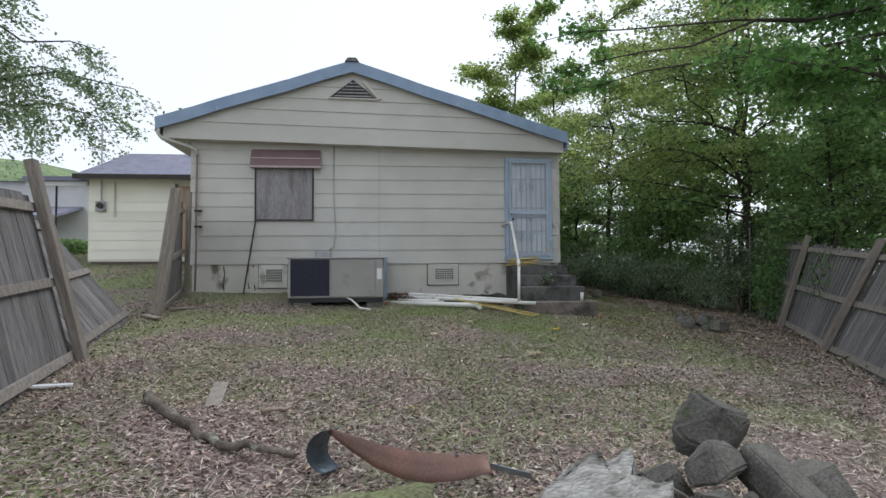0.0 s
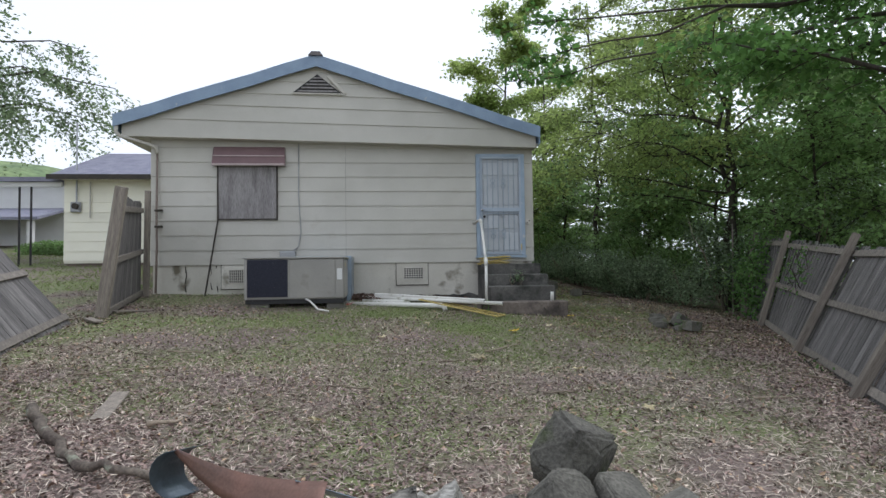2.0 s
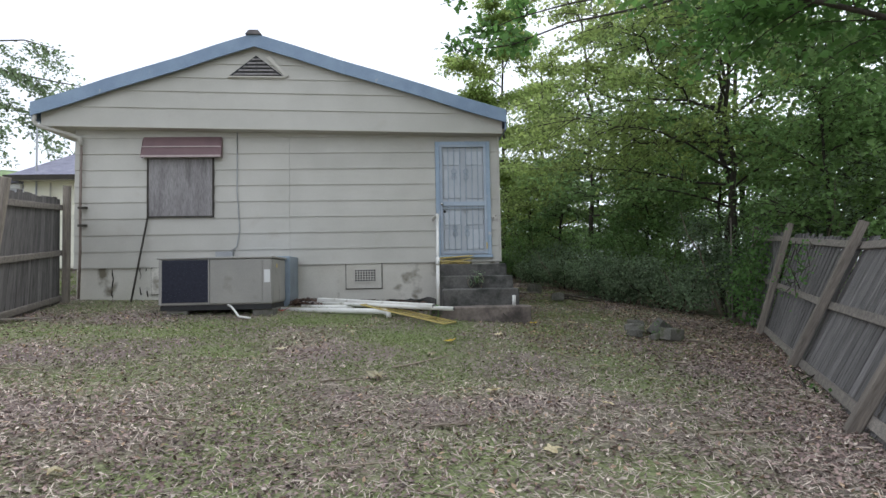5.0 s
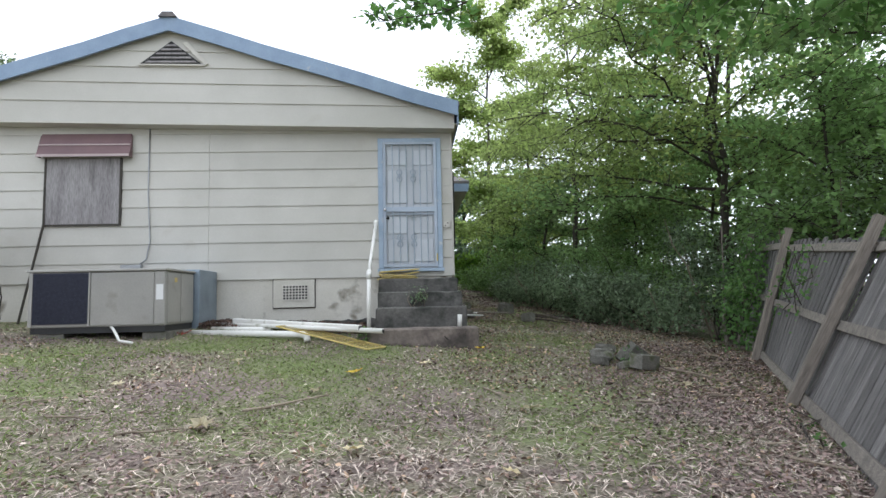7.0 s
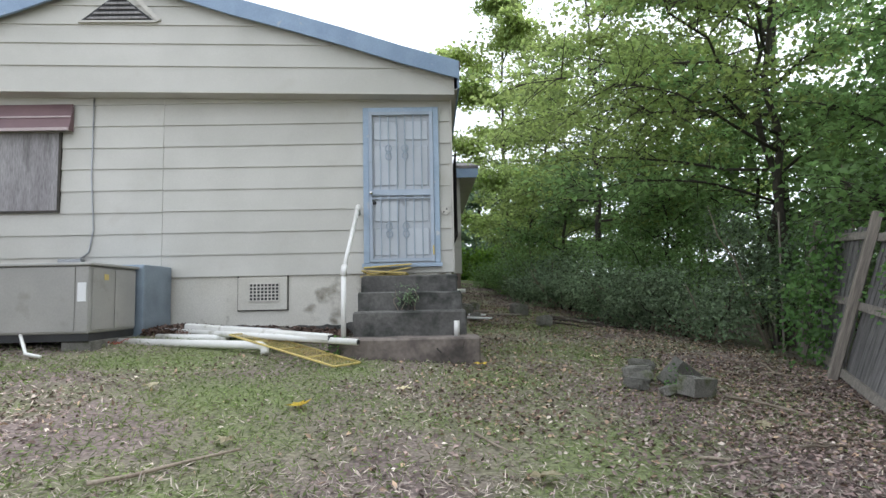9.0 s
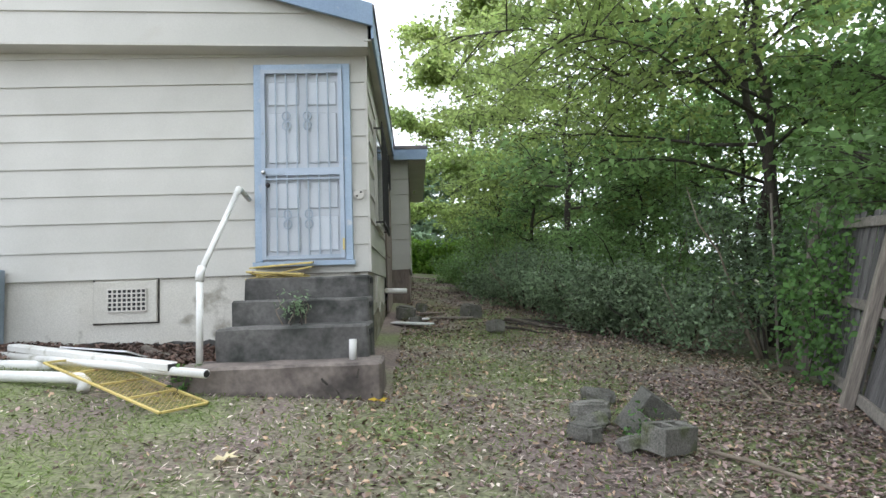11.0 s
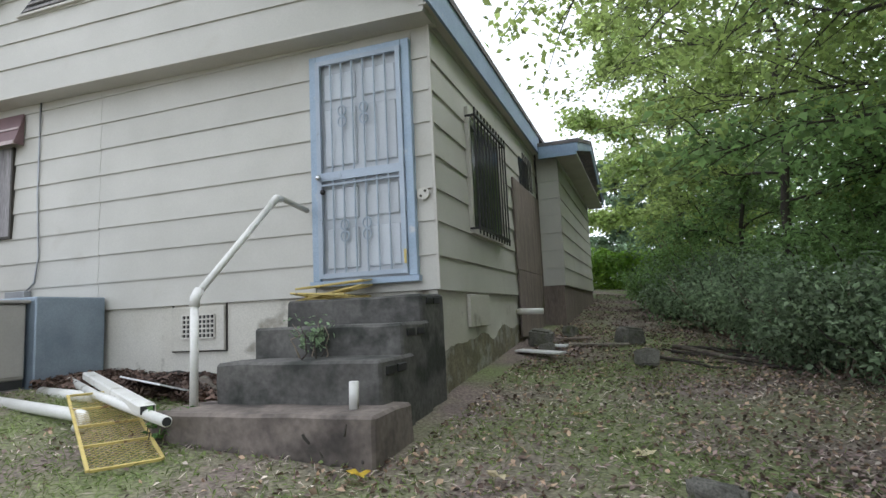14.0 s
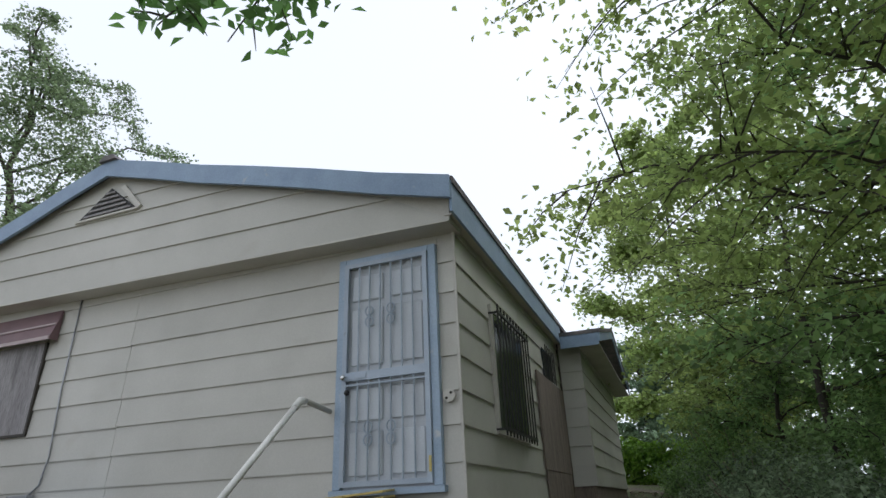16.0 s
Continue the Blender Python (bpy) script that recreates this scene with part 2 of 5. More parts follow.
def ground_material():
    """Grassy soil with drifts of dead leaves."""
    m = mat("yard_soil_moss_and_leaf_mould", (0.165, 0.128, 0.112), (0.22, 0.172, 0.15), 2.0, 0.95, bump=0.9, fine=42, grain=0.5, rnd=0,
            stain=(0.165, 0.19, 0.08), stain_scale=0.75, stain_lo=0.40, stain_hi=0.60)
    return m


M_GROUND = ground_material()


# ---- building helpers ----
def place(name, bm, material, parent=None, label="", smooth=False):
    me = bpy.data.meshes.new(name)
    bmesh.ops.recalc_face_normals(bm, faces=bm.faces)
    bm.to_mesh(me)
    bm.free()
    me.materials.append(material)
    if smooth:
        for p in me.polygons:
            p.use_smooth = True
    ob = new(name, me)
    ob.parent = parent
    if label:
        ob["label"] = label
    return ob


part = place


def thing(name, label, category, group="", kind="", at=None):
    ob = new(name)
    ob.empty_display_size = 0.1
    if at is not None:
        ob.matrix_world = at
    return tagged(ob, label, category, group, kind)


def box(bm, x0, x1, y0, y1, z0, z1, bevel=0.0, jitter=0.0, m=None):
    vs = [bm.verts.new((x, y, z)) for x in (x0, x1) for y in (y0, y1) for z in (z0, z1)]
    for v in vs:
        if jitter:
            v.co += Vector((random.uniform(-1, 1), random.uniform(-1, 1), random.uniform(-1, 1))) * jitter
        if m is not None:
            v.co = m @ v.co
    f = [bm.faces.new([vs[i] for i in q]) for q in ((0, 1, 3, 2), (4, 6, 7, 5), (0, 4, 5, 1), (2, 3, 7, 6), (0, 2, 6, 4), (1, 5, 7, 3))]
    if bevel:
        es = list({e for q in f for e in q.edges})
        bmesh.ops.bevel(bm, geom=es, offset=bevel, segments=1, affect="EDGES")
    return bm


def cube(*a, **k):
    return box(bmesh.new(), *a, **k)


def tube(bm, pts, radii, sides=8, cap=True):
    pts = [Vector(p) for p in pts]
    if isinstance(radii, (int, float)):
        radii = [radii] * len(pts)
    rings, side = [], None
    for i, p in enumerate(pts):
        d = (pts[min(i + 1, len(pts) - 1)] - pts[max(i - 1, 0)]).normalized()
        if side is None:
            side = d.orthogonal().normalized()
        side = (side - d * side.dot(d)).normalized()
        up = d.cross(side)
        rings.append([bm.verts.new(p + (side * math.cos(a) + up * math.sin(a)) * radii[i])
                      for a in (2 * math.pi * k / sides for k in range(sides))])
    for a, b in zip(rings, rings[1:]):
        for k in range(sides):
            bm.faces.new((a[k], a[(k + 1) % sides], b[(k + 1) % sides], b[k]))
    if cap:
        bm.faces.new(rings[0][::-1])
        bm.faces.new(rings[-1])
    return bm


def rod(pts, radii, sides=8, cap=True):
    return tube(bmesh.new(), pts, radii, sides, cap)


def prism(poly, axis, lo, hi):
    """A flat outline (pairs) drawn out along an axis: 'y' takes (x, z), 'x' takes (y, z), 'z' takes (x, y)."""
    bm = bmesh.new()
    def at(p, v):
        return {"y": (p[0], v, p[1]), "x": (v, p[0], p[1]), "z": (p[0], p[1], v)}[axis]
    a = [bm.verts.new(at(p, lo)) for p in poly]
    b = [bm.verts.new(at(p, hi)) for p in poly]
    bm.faces.new(a)
    bm.faces.new(b[::-1])
    for i in range(len(a)):
        j = (i + 1) % len(a)
        bm.faces.new((a[i], a[j], b[j], b[i]))
    return bm


def wander(a, b, n, amount, rng, sag=0.0):
    a, b = Vector(a), Vector(b)
    out = []
    for i in range(n + 1):
        t = i / n
        p = a.lerp(b, t) + Vector((rng.uniform(-1, 1), rng.uniform(-1, 1), rng.uniform(-1, 1))) * amount * (0 < i)
        p.z -= sag * 4 * t * (1 - t)
        out.append(p)
    return out


# ---- ground ----
def ground_z(x, y):
    x = min(max(x, -12.0), 11.0)
    y = min(max(y, -6.0), 30.0)
    z = 0.703 - 0.0208 * x + 0.0789 * y - 0.0033 * x * x - 0.0013 * x * y + 0.0003 * y * y
    if x < -4:
        z += 0.0033 * (x + 4) ** 2
    # a low heap of rubble and soil near the back of the yard
    d = ((x - 2.0) / 1.15) ** 2 + ((y - 1.75) / 0.65) ** 2
    return z + 0.36 * math.exp(-d * 1.1)


def build_ground():
    rng = random.Random(3)
    xs = sorted({*np.arange(-14, 16, 0.22).round(3).tolist(), *(-400, -200, -100, -60, -40, -25, 25, 40, 60, 100, 200, 400)})
    ys = sorted({*np.arange(-6, 32, 0.22).round(3).tolist(), *(-400, -150, -60, -25, -12, 40, 60, 100, 200, 400)})
    verts, faces = [], []
    for y in ys:
        for x in xs:
            near = -14 < x < 16 and -6 < y < 32
            verts.append((x, y, ground_z(x, y) + (0.035 * noise.noise(Vector((x * 0.7, y * 0.7, 0))) + 0.012 * noise.noise(Vector((x * 3, y * 3, 5))) if near else 0)))
    w = len(xs)
    for j in range(len(ys) - 1):
        for i in range(w - 1):
            faces.append((j * w + i, j * w + i + 1, j * w + w + i + 1, j * w + w + i))
    me = bpy.data.meshes.new("ground")
    me.from_pydata(verts, [], faces)
    me.materials.append(M_GROUND)
    me.polygons.foreach_set("use_smooth", [True] * len(me.polygons))
    return tagged(new("ground", me), "bare yard soil with moss, thin grass and leaf mould", "ground", kind="structure")


build_ground()


# ---- scattered leaf geometry ----
def leaf_mesh(name, centres, normals, length, width, material, rng, fold=0.25, spread=0.35):
    """Many small folded leaves, each of two triangles, at the given centres."""
    n = len(centres)
    c = np.asarray(centres, float)
    nn = np.asarray(normals, float)
    nn /= np.linalg.norm(nn, axis=1)[:, None] + 1e-9
    r = rng.normal(size=(n, 3))
    t = np.cross(nn, r)
    t /= np.linalg.norm(t, axis=1)[:, None] + 1e-9
    s = np.cross(nn, t)
    size = (1 + spread * rng.uniform(-1, 1, n))[:, None]
    L, Wd = t * length * size * 0.5, s * width * size * 0.5
    lift = nn * (width * fold) * size
    v = np.stack([c - L, c + Wd + lift - 0.15 * L, c + L, c - Wd + lift - 0.15 * L], 1).reshape(-1, 3)
    me = bpy.data.meshes.new(name)
    idx = np.arange(n)[:, None] * 4
    tri = np.concatenate([idx + np.array([[0, 1, 2]]), idx + np.array([[0, 2, 3]])], 1).reshape(-1)
    me.vertices.add(n * 4)
    me.vertices.foreach_set("co", v.reshape(-1))
    me.loops.add(n * 6)
    me.loops.foreach_set("vertex_index", tri.astype(np.int32))
    me.polygons.add(n * 2)
    me.polygons.foreach_set("loop_start", np.arange(0, n * 6, 3, dtype=np.int32))
    me.update(calc_edges=True)
    me.materials.append(material)
    return me


def clump_points(rng, centres, radii, per, flat=0.6):
    """Leaf places and facings in uneven clumps, denser at the clump's skin."""
    pts, nor = [], []
    mean = sum(r * r for r in radii) / len(radii)
    for c, r in zip(centres, radii):
        k = max(4, int(per * rng.uniform(0.6, 1.4) * r * r / mean))
        d = rng.normal(size=(k, 3))
        d /= np.linalg.norm(d, axis=1)[:, None]
        q = d * (rng.uniform(0.15, 1.0, k) ** 0.6)[:, None] * r * np.array([1, 1, flat])
        pts.append(np.asarray(c) + q)
        nor.append(d * 0.5 + np.array([0, 0, 0.7]) + rng.normal(size=(k, 3)) * 0.45)
    return np.concatenate(pts), np.concatenate(nor)


def tree(name, x, y, height, reach, crown_low, seed, material, leaves=9000, leaf=0.13, trunk=0.14, lean=(0, 0), label="", category="tree",
         one_side=None, limbs=9, group="", far_limbs=(), droop=0.12, spread=1.0, lift=1.0):
    """Tapered trunk, forking limbs, and leaves held in flat sprays along side twigs."""
    rng, prng = np.random.default_rng(seed), random.Random(seed)
    z0 = ground_z(x, y) - 0.1
    ob = thing(name, label, category, group, at=pose(x, y, z0))
    top = Vector((lean[0], lean[1], height * 0.86))
    stem = wander((0, 0, 0), top, 9, height * 0.014, prng)
    part("trunk", rod(stem, [trunk * (1 - 0.085 * i) for i in range(10)], 8), M_BARK, ob, smooth=True)
    twigs, lines = bmesh.new(), []

    def side_twigs(limb, size, count, start=0.2):
        for k in range(count):
            t = prng.uniform(start, 1.0)
            q = t * (len(limb) - 1)
            i = min(int(q), len(limb) - 2)
            root = limb[i].lerp(limb[i + 1], q - i)
            ahead = (limb[i + 1] - limb[i]).normalized()
            sidew = Vector((-ahead.y, ahead.x, 0)).normalized() * prng.choice((-1, 1))
            way = (sidew * prng.uniform(0.5, 1.1) + ahead * prng.uniform(0.1, 0.9) + Vector((0, 0, prng.uniform(-0.45, 0.5)))).normalized()
            ln = size * prng.uniform(0.5, 1.0) * (1.15 - 0.55 * t)
            end = root + way * ln - Vector((0, 0, droop * ln))
            mid = root.lerp(end, 0.5) + Vector((0, 0, 0.06 * ln))
            tube(twigs, [root, mid, end], [0.012, 0.008, 0.003], 3, False)
            lines.append((root, mid, end, ln))

    for i in range(limbs):
        f = (i + 0.5) / limbs
        h = crown_low * 0.9 + (height * 0.84 - crown_low * 0.9) * f
        a = i * 2.4 + prng.uniform(-0.5, 0.5) if one_side is None else one_side + prng.uniform(-1.0, 1.0)
        q = min(h / (height * 0.86) * 9, 8.99)
        root = stem[int(q)].lerp(stem[int(q) + 1], q - int(q))
        out = reach * (1.0 - 0.6 * f ** 1.5) * prng.uniform(0.7, 1.05)
        rise = (prng.uniform(0.0, 0.25) + 0.45 * f) * lift
        tip = root + Vector((math.cos(a) * out, math.sin(a) * out, rise * out))
        limb = wander(root, tip, 6, out * 0.045, prng, -0.06 * out)
        part("limb", rod(limb, [trunk * 0.34 * (1 - 0.14 * k) for k in range(7)], 6), M_BARK, ob, smooth=True)
        side_twigs(limb, 0.42 * out + 0.35, 20)
    for h, tip in far_limbs:
        limb = wander(Vector((0, 0, h)), Vector(tip) - Vector((x, y, z0)), 8, 0.12, prng, -0.25)
        part("limb", rod(limb, [trunk * 0.24 * (1 - 0.11 * k) for k in range(9)], 6), M_BARK, ob, smooth=True)
        side_twigs(limb, 0.75, 9, 0.82)
    tagged(part("twig", twigs, M_BARK, ob), kind="stuff")
    total = sum(l[3] for l in lines)
    pts, nor = [], []
    for root, mid, end, ln in lines:
        k = max(6, int(leaves * ln / total * rng.uniform(0.5, 1.5)))
        t = rng.uniform(0.1, 1.05, k)[:, None]
        a, b, c = (np.array(v) for v in (root, mid, end))
        p = a * (1 - t) ** 2 + 2 * b * t * (1 - t) + c * t * t
        wide = (0.10 + 0.17 * ln) * spread
        pts.append(p + rng.normal(size=(k, 3)) * np.array([wide, wide, 0.35 * wide]))
        nor.append(np.array([0, 0, 0.9]) + rng.normal(size=(k, 3)) * 0.7 + rng.normal(size=3) * 0.3)
    crown = new("crown", leaf_mesh("crown", np.concatenate(pts), np.concatenate(nor), leaf, leaf * 0.62, material, rng))
    crown.parent = ob
    return ob


def k_stem(i):
    """Every second stem of a shrub is a pale bare one."""
    return i % 2 == 0


def shrub(name, x, y, radius, height, seed, material, leaves=6000, leaf=0.07, label="", category="shrub", stems=7, group="", base=None):
    rng, prng = np.random.default_rng(seed), random.Random(seed)
    z0 = ground_z(x, y) - 0.05 if base is None else base
    ob = thing(name, label, category, group, at=pose(x, y, z0))
    centres, radii = [], []
    for i in range(stems):
        a = prng.uniform(0, 2 * math.pi)
        tip = Vector((math.cos(a) * radius * prng.uniform(0.3, 1), math.sin(a) * radius * prng.uniform(0.3, 1), height * prng.uniform(0.6, 1)))
        line = wander((0.1 * math.cos(a), 0.1 * math.sin(a), 0), tip, 5, 0.05, prng)
        part("stem", rod(line, [0.022 * min(1.0, height) * (1 - 0.14 * k) for k in range(6)], 5), M_TWIG if k_stem(i) else M_BARK, ob, smooth=True)
        for k in range(6):
            t = prng.uniform(0.3, 1.05)
            centres.append(Vector((0, 0, 0)).lerp(tip, t) + Vector((prng.gauss(0, 0.2), prng.gauss(0, 0.2), prng.gauss(0, 0.12))) * radius)
            radii.append(radius * prng.uniform(0.25, 0.5))
    pts, nor = clump_points(rng, [tuple(c) for c in centres], radii, leaves / len(centres), 0.75)
    high = pts[:, 2] > 0.1 * height
    pts, nor = pts[high], nor[high] + rng.normal(size=(int(high.sum()), 3)) * 0.5
    crown = new("foliage", leaf_mesh("foliage", pts, nor, leaf, leaf * 0.5, material, rng))
    crown.parent = ob
    return ob


# ---- the house ----
WALL_Y, SIDE_X, LEFT_X, BASE_Z = 11.53, 4.755, -2.74, 2.27
FAR_Y, EXT_Y, EXT_X = 24.0, 16.5, 5.13
house = thing("house", "small cream sided house with blue trim and boarded window", "house", at=pose(0, 0, 0))


def gable_low(x):
    return 4.735 - 0.021 * (x + 2.7)


def roof_top(x):
    return 6.33 - (0.325 * (0.44 - x) if x < 0.44 else 0.308 * (x - 0.44))


found = part("foundation", cube(LEFT_X + 0.04, SIDE_X - 0.03, WALL_Y + 0.03, FAR_Y, 1.0, BASE_Z), M_FOUND, house, "cracked and stained white painted foundation")
rear = part("rear_wall", cube(LEFT_X, SIDE_X - 0.03, WALL_Y + 0.02, WALL_Y + 0.16, BASE_Z, 4.9), M_CORE, house, "cream lap siding wall")
side = part("side_wall", cube(SIDE_X - 0.16, SIDE_X - 0.02, WALL_Y + 0.16, EXT_Y, BASE_Z, 4.85), M_CORE, house, "cream lap siding wall")
part("left_wall", cube(LEFT_X, LEFT_X + 0.14, WALL_Y + 0.16, FAR_Y, BASE_Z, 4.85), M_SIDING, house)
part("front_wall", cube(LEFT_X + 0.14, SIDE_X - 0.16, FAR_Y - 0.14, FAR_Y, BASE_Z, 4.85), M_SIDING, house)
GAP = 0.2870


def lap_profile(z0, z1):
    """Across a lap board: depth in front of the wall against height."""
    return [(0.0, z0), (-0.022, z0), (-0.022, z0 + 0.012), (-0.006, z1 + 0.006), (0.0, z1 + 0.006)]


def lap_rear(x0, x1, z0, z1, parent, y=WALL_Y + 0.02, tilt=0.0):
    bm = bmesh.new()
    prof = lap_profile(z0, z1)
    a = [bm.verts.new((x0, y + d, z)) for d, z in prof]
    b = [bm.verts.new((x1, y + d, z + tilt * (x1 - x0))) for d, z in prof]
    for v in (*a, *b):
        v.co.z += random.uniform(-0.004, 0.004)
    for i in range(len(prof)):
        j = (i + 1) % len(prof)
        bm.faces.new((a[i], a[j], b[j], b[i]))
    bm.faces.new(a)
    bm.faces.new(b[::-1])
    return part("siding_board", bm, M_SIDING, parent)


DOOR = (3.59, 4.585, 2.40, 4.465)
WIN = (-1.47, -0.375, 3.17, 4.2)
for i in range(9):
    z0 = BASE_Z + i * GAP
    z1 = min(z0 + GAP, 4.8)
    cuts = [(LEFT_X, 0.97), (0.973, SIDE_X)]
    spans = []
    for a, b in cuts:
        for w in ((WIN, 0.0), (DOOR, 0.0)):
            (u0, u1, v0, v1), _ = w
            if u0 > a and u1 < b + 0.4 and z0 < v1 - 0.02 and z1 > v0 + 0.08:
                spans.append((a, u0))
                a = u1
        spans.append((a, b))
    for a, b in spans:
        if b - a > 0.02:
            lap_rear(a, b - 0.002, z0 + random.uniform(-0.003, 0.003), z1, rear)


for u0, u1, v0, v1 in ((*DOOR[:2], DOOR[3] + 0.002, BASE_Z + 8 * GAP), (*DOOR[:2], BASE_Z, DOOR[2] - 0.052), (*WIN[:2], WIN[3] + 0.002, BASE_Z + 7 * GAP), (*WIN[:2], BASE_Z + 3 * GAP, WIN[2] - 0.032)):
    lap_rear(u0, u1, v0, v1, rear)


def lap_side(x, y0, y1, z0, z1, parent):
    bm = bmesh.new()
    prof = lap_profile(z0, z1)
    a = [bm.verts.new((x - d, y0, z)) for d, z in prof]
    b = [bm.verts.new((x - d, y1, z)) for d, z in prof]
    for v in (*a, *b):
        v.co.z += random.uniform(-0.004, 0.004)
    for i in range(len(prof)):
        j = (i + 1) % len(prof)
        bm.faces.new((a[i], a[j], b[j], b[i]))
    bm.faces.new(a)
    bm.faces.new(b[::-1])
    return part("siding_board", bm, M_SIDING, parent)


for i in range(9):
    z0 = BASE_Z + i * GAP
    z1 = min(z0 + GAP, 4.78)
    lap_side(SIDE_X - 0.02, WALL_Y - 0.002, 13.82, z0, z1, side)
    lap_side(SIDE_X - 0.02, 13.823, EXT_Y, z0, z1, side)
part("corner_board", cube(SIDE_X - 0.012, SIDE_X + 0.012, WALL_Y - 0.012, WALL_Y + 0.012, BASE_Z, 4.72, bevel=0.004), M_TRIM, house)

# gable end, set a hand's breadth proud of the wall below
GY = 11.30
gable = part("gable_wall", prism([(-3.19, gable_low(-3.19)), (4.80, gable_low(4.8)), (4.80, roof_top(4.8) - 0.1), (0.44, 6.2), (-3.19, roof_top(-3.19) - 0.1)], "y", GY + 0.02, WALL_Y + 0.1), M_TRIM, house)
def gable_course(za, zb):
    """A lap board cut to the roof slope at both ends; the courses run slightly downhill."""
    def ends(h):
        lo = gable_low(-3.19) + h
        xl = 0.44 - (6.11 - lo) / 0.325 * 1.0
        xl = 0.44 - (6.11 - (lo - 0.021 * (xl + 3.19))) / 0.325
        xr = 0.44 + (6.11 - (lo - 0.021 * 6.5)) / 0.308
        return max(-3.19, min(0.40, xl)), min(4.80, max(0.48, xr)), lo
    bm = bmesh.new()
    y = GY + 0.02
    rows = []
    for d, h in ((0.0, za), (-0.022, za), (-0.022, za + 0.012), (-0.006, zb), (0.0, zb)):
        xl, xr, lo = ends(h)
        rows.append((bm.verts.new((xl, y + d, lo - 0.021 * (xl + 3.19))), bm.verts.new((xr, y + d, lo - 0.021 * (xr + 3.19)))))
    for k in range(5):
        p, q = rows[k], rows[(k + 1) % 5]
        bm.faces.new((p[0], q[0], q[1], p[1]))
    bm.faces.new([r[0] for r in rows])
    bm.faces.new([r[1] for r in rows[::-1]])
    part("siding_board", bm, M_SIDING, gable)


for za, zb in ((0.0, 0.335), (0.335, 0.635), (0.635, 0.885), (0.885, 1.14), (1.14, 1.36)):
    gable_course(za, zb)
part("rear_soffit", prism([(-3.19, gable_low(-3.19) - 0.015), (4.80, gable_low(4.8) - 0.015), (4.80, gable_low(4.8) + 0.005), (-3.19, gable_low(-3.19) + 0.005)], "y", GY - 0.005, WALL_Y + 0.02), M_TRIM, house)
vent = part("gable_vent", prism([(-0.02, 5.60), (0.94, 5.585), (0.455, 5.97)], "y", GY - 0.012, GY + 0.0), M_DARK, house, "triangular louvred attic vent")
for k in range(5):
    z = 5.62 + k * 0.065
    h = 0.45 * (1 - (z + 0.03 - 5.6) / 0.38)
    part("louvre", prism([(0.46 - h, z), (0.46 + h, z), (0.46 + h * 0.9, z + 0.028), (0.46 - h * 0.9, z + 0.028)], "y", GY - 0.03, GY - 0.012), M_PLY, vent)
part("vent_trim", prism([(0.97, 5.57), (1.02, 5.60), (0.70, 5.95), (0.63, 5.93)], "y", GY - 0.035, GY - 0.002), M_TRIM, vent)
part("vent_trim", prism([(-0.03, 5.575), (0.97, 5.565), (0.97, 5.59), (-0.03, 5.60)], "y", GY - 0.035, GY - 0.002), M_TRIM, vent)


def roof_half(x0, x1, name):
    n = 8
    bm = bmesh.new()
    poly = [(x0 + (x1 - x0) * i / n, roof_top(x0 + (x1 - x0) * i / n) + 0.012 * math.sin(i * 1.7)) for i in range(n + 1)]
    return part(name, prism(poly + [(p, q - 0.07) for p, q in reversed(poly)], "y", 11.228, FAR_Y + 0.3), M_SHINGLE, house, "grey asphalt shingle roof slope")


roof_half(-3.32, 0.44, "roof_slope")
roof_half(0.44, 4.88, "roof_slope")
part("ridge_cap", prism([(0.30, 6.30), (0.36, 6.375), (0.52, 6.375), (0.58, 6.30)], "y", 11.15, FAR_Y + 0.3), M_SHINGLE, house)
for x0, x1 in ((-3.30, 0.44), (0.44, 4.86)):
    poly = [(x0 + (x1 - x0) * i / 6, roof_top(x0 + (x1 - x0) * i / 6) - 0.002 + 0.010 * math.sin(i * 2.1 + x0)) for i in range(7)]
    low = [(p, q - 0.233) for p, q in poly]
    part("rake_board", prism(poly + low[::-1], "y", 11.19, 11.225), M_BLUE, house, "weathered blue rake board")
    part("rake_soffit", prism([(p, q + 0.14) for p, q in low] + [(p, q + 0.12) for p, q in low[::-1]], "y", 11.226, 11.31), M_TRIM, house)
part("side_fascia", cube(4.84, 4.865, 11.226, EXT_Y - 0.1, 4.62, 4.93), M_BLUE, house, "peeling blue fascia board")
part("side_soffit", cube(SIDE_X + 0.003, 4.839, 11.31, EXT_Y - 0.1, 4.63, 4.645), M_TRIM, house)
part("left_fascia", cube(-3.30, -3.275, 11.226, FAR_Y, 4.83, 5.08), M_BLUE, house)
part("left_soffit", cube(-3.275, LEFT_X, 11.55, FAR_Y, 4.73, 4.75), M_TRIM, house)
gut = part("downspout", rod([(-3.24, 11.24, 4.98), (-3.26, 11.24, 4.80), (-3.20, 11.26, 4.72), (-2.75, 11.42, 4.60), (-2.62, 11.46, 4.55), (-2.60, 11.46, 4.42)], 0.035, 8), M_TRIM, house, "bent white downspout elbow", smooth=True)
part("pipe_run", rod([(-2.60, 11.475, 4.42), (-2.61, 11.475, 3.3), (-2.60, 11.475, 2.6), (-2.62, 11.475, 1.75)], 0.022, 6), M_PLYB, house, "rust streaked thin pipe", smooth=True)
for z in (3.33, 3.02):
    part("pipe_bracket", cube(-2.64, -2.50, 11.45, 11.505, z - 0.02, z + 0.02), M_CRACK, house)

